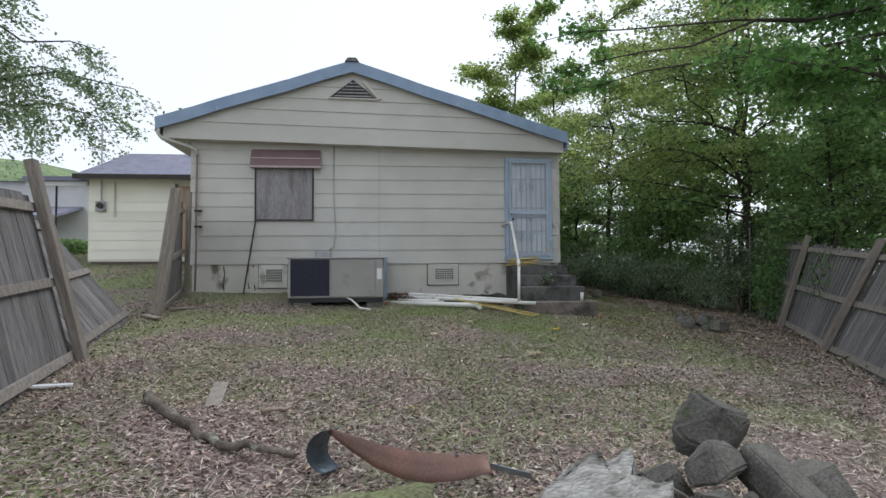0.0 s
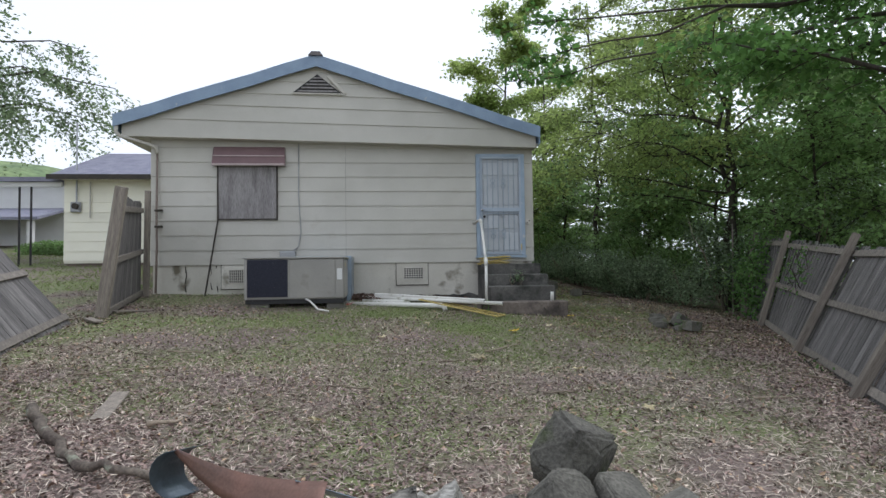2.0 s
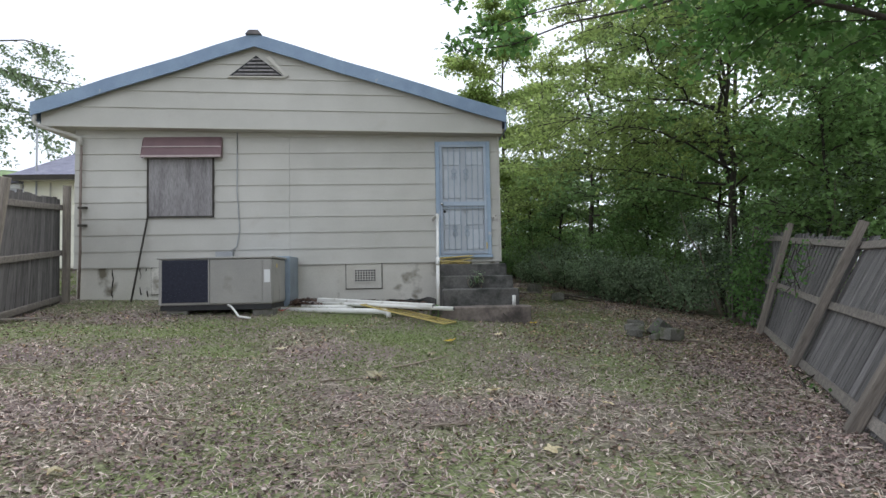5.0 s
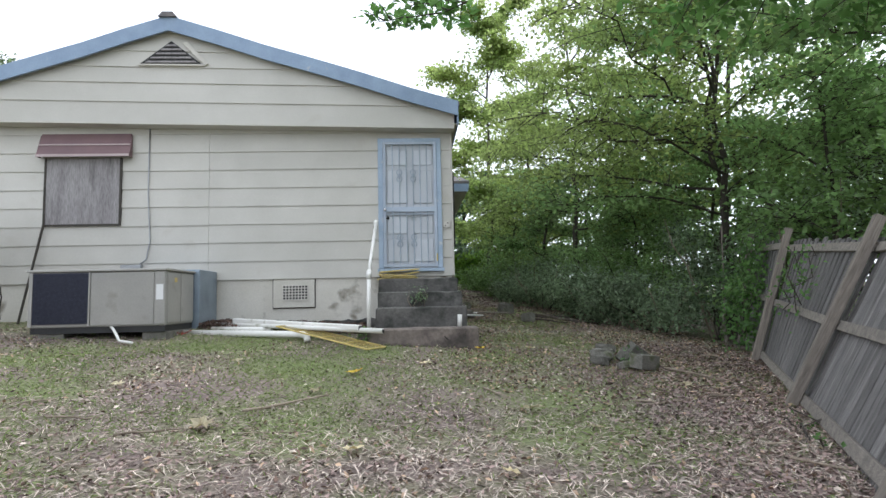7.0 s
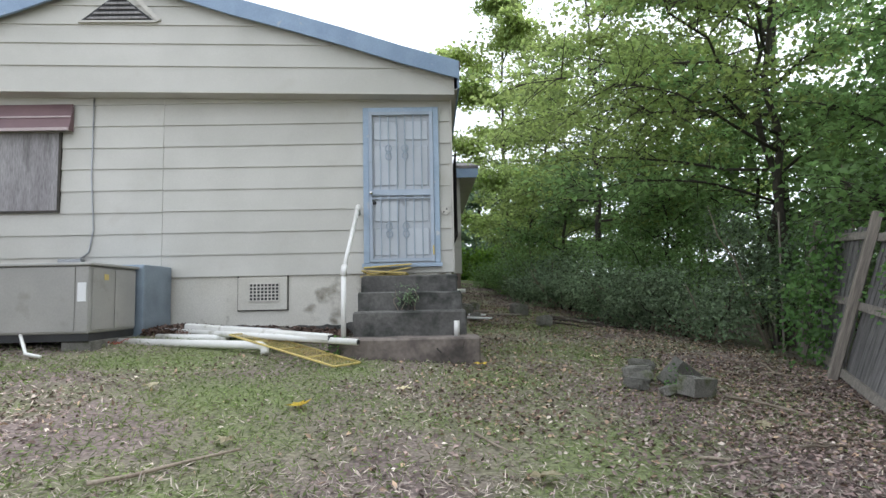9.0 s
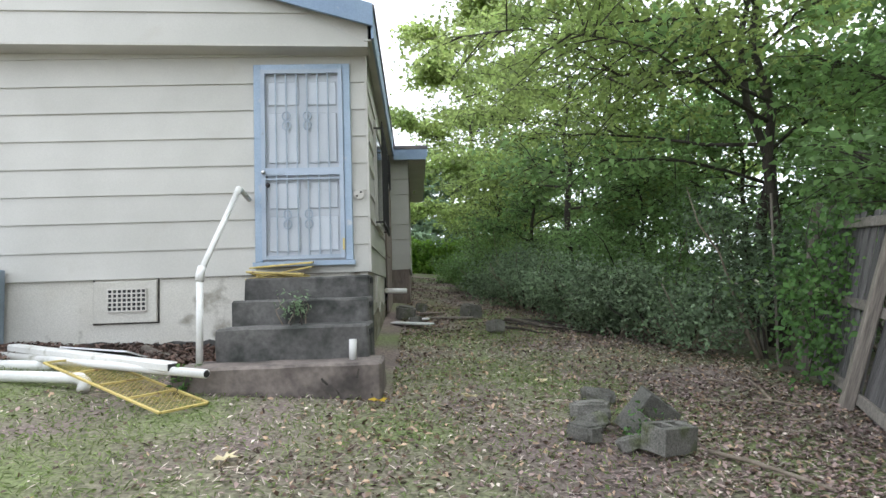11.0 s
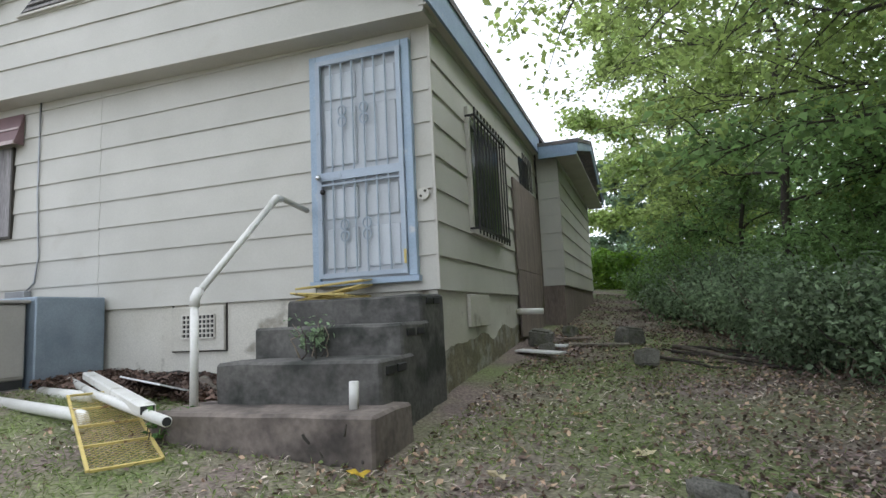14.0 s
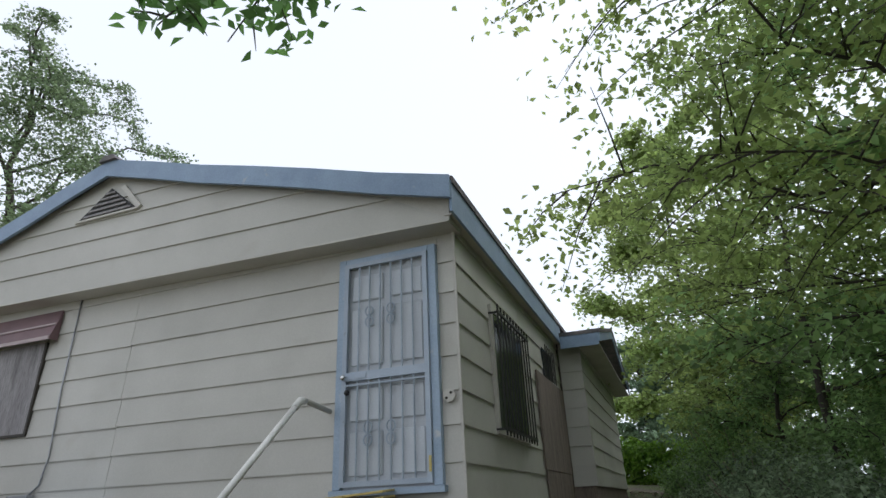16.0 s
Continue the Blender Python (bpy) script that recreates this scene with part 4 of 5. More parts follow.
fence_section((-2.80, 11.25, 1.62), (-2.33, 8.86, 1.42), -1, -8, "upright grey plank fence panel next to the house", (0.0,), LF, 1, 2.05, (), 0.065, TALL_PLANKS)
tall_post = place("fence_post", cube(-0.08, 0.08, -0.045, 0.045, -0.2, 1.98, bevel=0.006), M_POST)
tall_post.matrix_world = pose(-2.35, 8.78, 1.43, 2, 9, 0)
tagged(tall_post, "tilted weathered wooden fence post", "post")

# ---- trees and shrubs ----
TREES = [
    # x, y, height, reach, crown_low, seed, material, leaves, leaf size
    (10.3, 13.6, 9.5, 3.6, 2.0, 11, M_GREEN1, 9500, 0.12),
    (8.9, 18.8, 11.0, 3.2, 2.2, 12, M_GREEN2, 12000, 0.13),
    (12.2, 9.6, 10.0, 4.2, 1.6, 13, M_GREEN1, 15000, 0.13),
    (12.6, 17.0, 13.0, 4.2, 2.0, 14, M_GREEN2, 15000, 0.16),
    (9.0, 25.5, 11.0, 3.4, 2.0, 15, M_GREEN2, 7000, 0.15),
    (13.6, 5.0, 11.0, 4.6, 1.6, 16, M_GREEN1, 13000, 0.15),
    (13.8, 23.5, 7.5, 4.0, 0.8, 17, M_GREEN1, 6000, 0.17),
    (16.5, 12.5, 12.0, 4.6, 1.2, 18, M_GREEN1, 9000, 0.19),
    (18.5, 20.0, 8.0, 4.6, 1.2, 20, M_GREEN1, 6000, 0.22),
    (18.5, 6.0, 12.0, 5.0, 1.2, 22, M_GREEN1, 8000, 0.22),
    (10.2, 22.0, 7.0, 2.8, 0.6, 25, M_GREEN3, 6000, 0.13),
    (11.2, 15.7, 5.5, 2.6, 0.5, 26, M_GREEN1, 8000, 0.12),
    (14.5, 9.0, 6.0, 3.0, 0.5, 27, M_GREEN1, 8000, 0.14),
    (15.5, 16.0, 6.5, 3.4, 0.5, 28, M_GREEN1, 7000, 0.16),
    (11.5, 1.5, 10.0, 4.0, 1.4, 29, M_GREEN1, 8000, 0.15),
    (10.9, 11.4, 5.0, 2.4, 0.6, 30, M_GREEN1, 6000, 0.11),
    (12.6, 13.0, 6.0, 2.8, 0.4, 32, M_GREEN1, 6500, 0.13),
    (7.4, 26.5, 13.5, 3.9, 1.2, 33, M_GREEN2, 30000, 0.17),
    (8.4, 20.8, 5.0, 2.0, 0.3, 34, M_GREEN1, 6500, 0.12),
    (9.9, 17.2, 4.2, 2.3, 0.3, 36, M_GREEN1, 6000, 0.11),
    (7.9, 23.6, 4.5, 2.0, 0.3, 37, M_GREEN2, 6000, 0.12),
    (11.6, 19.8, 5.5, 2.8, 0.6, 38, M_GREEN1, 8000, 0.14),
    (10.4, 29.0, 6.0, 3.2, 0.5, 39, M_GREEN1, 8000, 0.17),
]
for x, y, h, reach, low, seed, m, count, size in TREES:
    tree("tree", x, y, h, reach, low, seed, m, int(count * 0.95), size, 0.045 + 0.004 * h, label="tall leafy broadleaf tree in a dense thicket", group="woods beside the yard", limbs=14)
tree("overhanging_tree", 9.9, 12.8, 9.0, 5.0, 3.0, 41, M_GREEN2, 19000, 0.09, 0.085, label="broadleaf tree with long limbs arching over the yard", one_side=3.0, limbs=15, spread=0.55)
tree("maple_tree", 10.0, 6.8, 9.5, 4.0, 4.0, 42, M_GREEN4, 11000, 0.12, 0.16, label="broadleaf tree with bright leaves hanging over the fence", one_side=2.4, limbs=10, spread=0.7,
     far_limbs=((4.9, (3.75, 8.95, 5.05)), (5.4, (3.9, 9.5, 5.5)), (5.2, (3.7, 9.9, 6.2)), (6.2, (4.0, 10.6, 7.4))))
tree("oak_tree", -13.0, 18.6, 21.0, 7.6, 4.8, 43, M_GREEN3, 24000, 0.14, 0.22, label="oak with drooping leafy limbs reaching over the fence", one_side=-0.1, lean=(-2.8, 0), limbs=17, droop=0.65, lift=0.4, spread=0.6)
for x, y, h, r, seed in ((5.2, 38, 7.5, 2.2, 52), (7.6, 40, 8.5, 2.6, 53), (10.5, 42, 9.5, 3.2, 54)):
    tree("evergreen_tree", x, y, h, r, 0.8, seed, M_FARGREEN, 9000, 0.26, 0.2, label="dark evergreen tree beyond the house", limbs=18, group="far evergreens")
for x, y, r, h, seed, m in ((7.35, 16.6, 1.0, 1.5, 61, M_GREEN3), (7.9, 14.6, 1.15, 1.9, 62, M_GREEN3), (8.7, 13.0, 1.2, 2.3, 63, M_GREEN3), (9.4, 12.3, 1.1, 2.5, 64, M_GREEN3),
                            (7.6, 18.6, 1.1, 1.7, 65, M_GREEN3), (9.3, 15.2, 1.4, 2.8, 66, M_GREEN1), (8.9, 17.4, 1.4, 2.9, 67, M_GREEN1), (10.6, 11.7, 1.3, 2.9, 68, M_GREEN3),
                            (7.5, 21.0, 1.2, 2.2, 69, M_GREEN1), (8.2, 23.3, 1.5, 2.8, 70, M_GREEN1), (10.2, 18.5, 1.6, 3.4, 71, M_GREEN1), (11.6, 13.2, 1.6, 3.2, 72, M_GREEN1),
                            (6.95, 18.4, 0.7, 0.8, 73, M_GREEN3), (6.7, 20.3, 0.8, 1.0, 74, M_GREEN1), (6.5, 22.6, 0.9, 1.1, 75, M_GREEN1), (8.3, 15.9, 0.9, 1.3, 76, M_GREEN3), (8.0, 13.6, 0.7, 1.0, 77, M_GREEN3)):
    shrub("privet_shrub", x, y, r, h * (0.5 + 0.06 * (seed * 7 % 9)), seed, M_PRIVET if m is M_GREEN3 else m, 5000, 0.068, "arching privet shrub with small grey-green leaves at the wood's edge", group="shrubs at the wood's edge")


def leaf_heap(name, x0, x1, y0, y1, z0, h, count, size, m, label, seed, category="hedge", kind=""):
    rng = np.random.default_rng(seed)
    pts = np.stack([rng.uniform(x0, x1, count), rng.uniform(y0, y1, count), rng.uniform(0, 1, count)], 1)
    pts[:, 2] = z0 + h * pts[:, 2] * (0.85 + 0.15 * np.sin(pts[:, 0] * 2.3) * np.cos(pts[:, 1] * 1.7))
    nor = rng.normal(size=(count, 3)) * 0.6 + np.array([0, -0.4, 0.8])
    return tagged(new(name, leaf_mesh(name, pts, nor, size, size * 0.6, m, rng)), label, category, kind=kind)


leaf_heap("hedge", 3.6, 9.5, 26.6, 28.0, 2.0, 2.15, 15000, 0.16, M_HEDGE, "bright green clipped hedge beyond the house", 6)
leaf_heap("round_bush", -11.2, -9.5, 21.5, 22.8, 2.35, 1.05, 5000, 0.1, M_GREEN1, "dark green clipped bush by the next house", 7, "bush")


def vine(seed, a, b, spread, count, size, label):
    rng = np.random.default_rng(seed)
    a, b = np.array(a), np.array(b)
    t = rng.uniform(0, 1, count) ** 0.8
    pts = a + (b - a) * t[:, None] + rng.normal(size=(count, 3)) * np.array(spread)
    nor = rng.normal(size=(count, 3)) * 0.5 + np.array([-0.8, -0.3, 0.5])
    ob = thing("vine", label, "vine", at=pose(0, 0, 0))
    prng = random.Random(seed)
    for k in range(4):
        part("vine_stem", rod(wander(a + np.array([0.1 * k - 0.2, 0, 0]), b, 7, 0.1, prng), 0.006, 5), M_BARK, ob)
    leafs = new("foliage", leaf_mesh("foliage", pts, nor, size, size * 0.75, M_GREEN4, rng))
    leafs.parent = ob


vine(81, (9.35, 11.0, 2.75), (8.95, 10.9, 1.2), (0.16, 0.24, 0.24), 1300, 0.062, "green creeper hanging over the end of the fence")
vine(82, (8.5, 8.75, 2.4), (8.2, 8.6, 1.75), (0.06, 0.16, 0.12), 140, 0.05, "green creeper on the fence planks")
vine(84, (7.2, 7.2, 0.92), (6.75, 6.2, 0.85), (0.04, 0.25, 0.03), 90, 0.035, "weeds along the foot of the fence")
thin_post = place("thin_pole", rod([(9.32, 12.0, 0.95), (9.38, 12.0, 3.05)], 0.014, 6), M_POST)
tagged(thin_post, "pale thin pole standing in the shrubs", "pole")
vine_stick = place("bare_branch", rod(wander((8.0, 13.3, 1.25), (7.3, 13.9, 2.1), 6, 0.03, random.Random(4)), [0.018 - 0.002 * k for k in range(7)], 5), M_TWIG)
tagged(vine_stick, "bare grey branch poking from the shrubs", "branch")

# ---- litter, grass and small ground things ----
def strew(name, count, area, seed, length, width, material, label, lift=0.012, tilt=0.35, keep=None, fold=0.2):
    rng = np.random.default_rng(seed)
    x0, x1, y0, y1 = area
    pts = np.stack([rng.uniform(x0, x1, count), rng.uniform(y0, y1, count)], 1)
    if keep is not None:
        pts = np.array([p for p in pts if rng.random() < keep(p[0], p[1])])
    z = np.array([ground_z(x, y) + 0.035 * noise.noise(Vector((x * 0.7, y * 0.7, 0))) + 0.012 * noise.noise(Vector((x * 3, y * 3, 5))) for x, y in pts])
    c = np.column_stack([pts, z + lift * rng.uniform(0.2, 1.6, len(pts))])
    nor = rng.normal(size=c.shape) * tilt + np.array([0, 0, 1.0])
    return tagged(new(name, leaf_mesh(name, c, nor, length, width, material, rng, fold)), label, "ground litter", kind="stuff")


def indoors(x, y):
    return (LEFT_X < x < SIDE_X and y > 11.5) or (3.45 < x < 5.0 and y > 10.05)


def grassy(x, y):
    """How much grass grows at a place: most in the middle of the yard."""
    if indoors(x, y):
        return 0.0
    g = 1.25 * math.exp(-((x - 2.6) / 3.4) ** 2 - ((y - 8.4) / 2.9) ** 2) + 0.8 * math.exp(-((x - 5.9) / 0.9) ** 2 - ((y - 12.5) / 3.5) ** 2)
    g += 0.9 * (y > 12 and x < -3)
    return max(0.0, min(1.0, g * (0.75 + 1.1 * noise.noise(Vector((x * 0.8, y * 0.8, 2))))))


def leafy(x, y):
    return 0.0 if indoors(x, y) else max(0.08, 1.0 - 0.85 * grassy(x, y)) * (0.75 + 0.5 * noise.noise(Vector((x * 0.9, y * 0.9, 7))))


strew("leaf_litter", 60000, (-6, 10, -1, 20), 31, 0.04, 0.022, M_LITTER, "brown dead leaves strewn over the yard", keep=leafy)
strew("leaf_litter", 45000, (-3, 9, 0.5, 9), 32, 0.03, 0.014, M_LITTER, "brown dead leaves strewn over the yard", keep=leafy)
strew("straw_litter", 80000, (-4, 9, 0.5, 13), 33, 0.06, 0.006, M_STRAW, "pale dry stalks and needles strewn over the yard", keep=leafy, fold=0.4)
strew("pale_leaf_litter", 14000, (-3, 9, 0.5, 13), 34, 0.035, 0.02, M_STRAW, "pale dry leaves strewn over the yard", keep=leafy)
strew("leaf_litter", 34000, (4.8, 9.2, 1.5, 11), 38, 0.042, 0.022, M_LITTER, "reddish brown dead leaves drifted along the fence", keep=lambda x, y: 0.0 if indoors(x, y) else min(1.0, max(0.0, (x - 5.0 + 0.25 * (6 - y)) * 0.8)))
strew("leaf_litter", 34000, (-3, 3.2, 1.5, 7), 39, 0.034, 0.016, M_LITTER, "brown dead leaves strewn over the yard", keep=lambda x, y: min(1.0, max(0.1, (6.6 - y) * 0.4)))
strew("straw_litter", 50000, (-3, 9, 1.5, 7), 40, 0.08, 0.006, M_STRAW, "pale dry stalks and needles strewn over the yard", fold=0.4)
M_DARKLEAF = mat("wet_dark_leaf_litter", (0.15, 0.095, 0.07), (0.10, 0.065, 0.05), 0.7, 0.8, bump=0, grain=0.15, fine=20, island=0.6)
M_TANLEAF = mat("tan_oak_leaf_litter", (0.42, 0.30, 0.20), (0.32, 0.22, 0.15), 0.7, 0.85, bump=0, grain=0.15, fine=20, island=0.7)


def side_path(x, y):
    """Leaves gather along the wall and the wood's edge, fewer on the trodden middle."""
    return 0.0 if indoors(x, y) else 0.25 + 0.75 * min(1.0, abs(x - 6.0) / 1.3) * (0.6 + 0.8 * noise.noise(Vector((x * 1.1, y * 1.1, 4))))


strew("leaf_litter", 9000, (4.6, 9.2, 7.5, 17), 51, 0.045, 0.026, M_TANLEAF, "tan dead leaves lying beside the steps and wood's edge", keep=side_path, tilt=0.5)
strew("leaf_litter", 9000, (4.6, 9.2, 7.5, 17), 52, 0.04, 0.026, M_DARKLEAF, "wet dark dead leaves beside the steps", keep=side_path, tilt=0.5)
strew("leaf_litter", 15000, (-3, 9, 0.8, 10), 53, 0.04, 0.02, M_DARKLEAF, "wet dark dead leaves strewn over the yard", keep=leafy, tilt=0.5)
strew("leaf_litter", 9000, (-3, 9, 0.8, 10), 54, 0.042, 0.02, M_TANLEAF, "tan curled dead leaves strewn over the yard", keep=leafy, tilt=0.6)
strew("grass", 110000, (-3.5, 8, 4.5, 16), 35, 0.055, 0.006, M_GRASS, "thin short grass and moss", 0.02, 1.4, grassy, 0.5)
strew("clover", 40000, (-3.5, 8, 4.5, 16), 36, 0.025, 0.018, M_GRASS, "low weeds and clover", 0.012, 0.5, grassy)
strew("leaf_litter", 14000, (4.5, 9, 12.5, 24), 41, 0.05, 0.028, M_LITTER, "brown dead leaves beside the house", keep=leafy)
strew("leaf_litter", 5000, (1.1, 3.4, 10.75, 11.5), 55, 0.06, 0.03, M_DARKLEAF, "dark wet debris at the foot of the wall", 0.05, 0.6)
strew("grass", 16000, (-14, -2.8, 12, 24), 37, 0.09, 0.012, M_GRASS, "thin short grass beyond the fence", 0.03, 1.2, None, 0.5)


def star_leaf(x, y, size, m, label, seed):
    """A fallen lobed leaf, slightly curled, with its stalk."""
    prng = random.Random(seed)
    size *= 1.2
    bm = bmesh.new()
    ring = []
    turn = prng.uniform(0, 6.28)
    for k in range(14):
        a = turn + k * 2 * math.pi / 14
        r = size * (0.5 if k % 2 == 0 else 0.26) * prng.uniform(0.8, 1.15)
        ring.append(bm.verts.new((r * math.cos(a), r * math.sin(a), size * prng.uniform(0.02, 0.22))))
    mid = bm.verts.new((0, 0, 0.01))
    for k in range(14):
        bm.faces.new((mid, ring[k], ring[(k + 1) % 14]))
    bmesh.ops.solidify(bm, geom=list(bm.faces), thickness=0.001)
    ob = place("fallen_leaf", bm, m)
    ob.matrix_world = pose(x, y, ground_z(x, y) + 0.03, prng.uniform(-12, 12), prng.uniform(-12, 12), 0)
    return tagged(ob, label, "leaf", "fallen leaves")


for k, (x, y, s) in enumerate(((2.77, 6.29, 0.17), (4.22, 8.59, 0.13), (4.995, 6.91, 0.14), (2.34, 8.44, 0.13), (3.75, 5.89, 0.12), (1.23, 4.26, 0.11), (5.34, 6.46, 0.10), (6.4, 11.97, 0.13), (6.27, 10.5, 0.13), (5.87, 11.2, 0.12),
                            (5.6, 9.9, 0.12), (3.3, 7.3, 0.1), (1.7, 7.4, 0.1), (3.9, 4.6, 0.11), (4.6, 5.6, 0.1), (6.7, 8.0, 0.12), (0.6, 6.8, 0.09), (5.9, 12.9, 0.11))):
    star_leaf(x, y, s, M_PALELEAF, "pale dry lobed leaf lying on the grass", k)
star_leaf(4.93, 9.72, 0.12, M_YLEAF, "bright yellow fallen leaf by the steps", 71)
star_leaf(3.55, 8.0, 0.15, M_YLEAF, "yellow-green fallen leaf on the grass", 72)


def stick(pts, r, seed, label, m=M_TWIG, name="stick"):
    prng = random.Random(seed)
    line = []
    for a, b in zip(pts, pts[1:]):
        line += wander((a[0], a[1], ground_z(a[0], a[1]) + r + 0.01), (b[0], b[1], ground_z(b[0], b[1]) + r + 0.01), 5, r * 0.9, prng)[:-1]
    n = len(line)
    ob = place(name, rod(line, [r * (1 - 0.55 * i / n) for i in range(n)], 7), m, smooth=True)
    return tagged(ob, label, "stick", "fallen sticks" if r < 0.03 else "")


stick([(-0.85, 4.55), (-0.40, 3.95), (0.1, 3.45), (0.52, 3.30)], 0.042, 1, "thick lichened fallen branch on dead leaves", M_DEADWOOD, "fallen_branch")
stick([(0.1, 4.2), (0.35, 4.35)], 0.018, 2, "pale broken stick on the dead leaves")
stick([(2.9, 6.7), (3.55, 7.3)], 0.012, 3, "thin dry stick on the grass")
stick([(-1.1, 5.6), (-0.2, 6.0)], 0.010, 4, "thin dry stick on the leaves")
stick([(6.9, 8.9), (7.6, 8.0)], 0.014, 5, "dry stick on the leaf litter")
stick([(7.4, 9.4), (8.0, 9.3)], 0.011, 6, "dry stick on the leaf litter")
stick([(5.1, 5.0), (5.9, 5.2)], 0.013, 7, "dry stick on the leaf litter")
stick([(8.1, 10.2), (8.5, 11.3)], 0.013, 8, "dry stick by the fence")
stick([(1.2, 5.2), (1.7, 5.1)], 0.010, 9, "thin dry stick on the leaves")
stick([(4.7, 7.6), (4.9, 7.2)], 0.009, 10, "thin dry stick on the grass")
stick([(6.0, 7.2), (6.6, 7.5)], 0.010, 12, "thin dry stick on the litter")
prng = random.Random(77)
for k in range(70):
    x, y, a, ln = prng.uniform(-2.5, 8.2), prng.uniform(3.2, 11), prng.uniform(0, 6.28), prng.uniform(0.12, 0.4)
    if not indoors(x, y):
        stick([(x, y), (x + ln * math.cos(a), y + ln * math.sin(a))], prng.uniform(0.003, 0.007), 100 + k, "thin dry twig on the ground")


for k in range(34):
    x, y, a, ln = prng.uniform(5.6, 8.4), prng.uniform(5.5, 11.4), prng.uniform(-0.9, 0.6), prng.uniform(0.35, 0.95)
    if x < 8.6 - (10.1 - y) * 0.45:
        stick([(x, y), (x + ln * math.cos(a) * 0.5, y + ln * math.sin(a) * 0.5)], prng.uniform(0.005, 0.010), 300 + k, "dry stick on the leaf litter by the fence")
for k in range(22):
    x, y, a, ln = prng.uniform(-1.6, 3.4), prng.uniform(3.4, 7.5), prng.uniform(-0.6, 0.6), prng.uniform(0.2, 0.7)
    stick([(x, y), (x + ln * math.cos(a), y + ln * math.sin(a))], prng.uniform(0.004, 0.009), 360 + k, "dry stick on the dead leaves")


def board(x, y, length, width, yaw, label, m=M_POST, lift=0.03, pitch=2):
    ob = place("loose_board", cube(-length / 2, length / 2, -width / 2, width / 2, 0, 0.022, bevel=0.003), m)
    ob.matrix_world = pose(x, y, ground_z(x, y) + lift, 2, pitch, yaw)
    return tagged(ob, label, "board", "loose boards")


board(-0.35, 4.66, 0.55, 0.12, 98, "pale grey loose board on the dead leaves", M_POST, 0.015, -9)
board(-2.30, 8.45, 0.55, 0.10, -50, "grey loose board by the collapsed fence")
board(-2.10, 9.25, 0.6, 0.12, 55, "grey loose board by the fence post")
board(-1.75, 4.9, 0.3, 0.06, 20, "white splintered board end on the leaves", M_WHITE)

# rubble heap near the back of the yard: stump, blocks, stones, bent sheet metal
def chunk(name, x, y, z, sx, sy, sz, rot, seed, m, label, category, rough=0.12, group="", cuts=3, fine=0.0, bevel=0.12):
    bm = bmesh.new()
    bmesh.ops.create_cube(bm, size=1.0)
    bmesh.ops.bevel(bm, geom=list(bm.edges), offset=bevel, segments=3, affect="EDGES")
    bmesh.ops.subdivide_edges(bm, edges=list(bm.edges), cuts=cuts, use_grid_fill=True)
    off = Vector((seed * 3.1, seed * 1.7, 0))
    for v in bm.verts:
        v.co += v.co.normalized() * rough * 0.8 * (noise.noise(v.co * 2.0 + off) + 0.5 * noise.noise(v.co * 5 + off))
        v.co += Vector((0, 0, 1)) * fine * (noise.noise(Vector((v.co.x * 3, v.co.y * 14, v.co.z * 14)) + off) + 0.6 * noise.noise(v.co * 17 + off))
        v.co = Vector((v.co.x * sx, v.co.y * sy, v.co.z * sz))
    ob = place(name, bm, m, smooth=group == "rubble heap")
    ob.matrix_world = pose(x, y, z, *rot)
    return tagged(ob, label, category, group)


def hollow_block(x, y, z, rot, label, length=0.39, width=0.19, height=0.19):
    """A concrete masonry block with two open cores."""
    bm = bmesh.new()
    t = 0.032
    box(bm, -length / 2, length / 2, -width / 2, -width / 2 + t, 0, height, 0.004)
    box(bm, -length / 2, length / 2, width / 2 - t, width / 2, 0, height, 0.004)
    for c in (-length / 2, -t / 2, length / 2 - t):
        box(bm, c, c + t, -width / 2 + t - 0.004, width / 2 - t + 0.004, 0.002, height - 0.002, 0.003)
    for v in bm.verts:
        v.co += Vector((noise.noise(v.co * 30), noise.noise(v.co * 28 + Vector((5, 0, 0))), noise.noise(v.co * 31))) * 0.006
    ob = place("concrete_block", bm, M_BLOCK)
    ob.matrix_world = pose(x, y, z, *rot)
    return tagged(ob, label, "block", "rubble blocks")


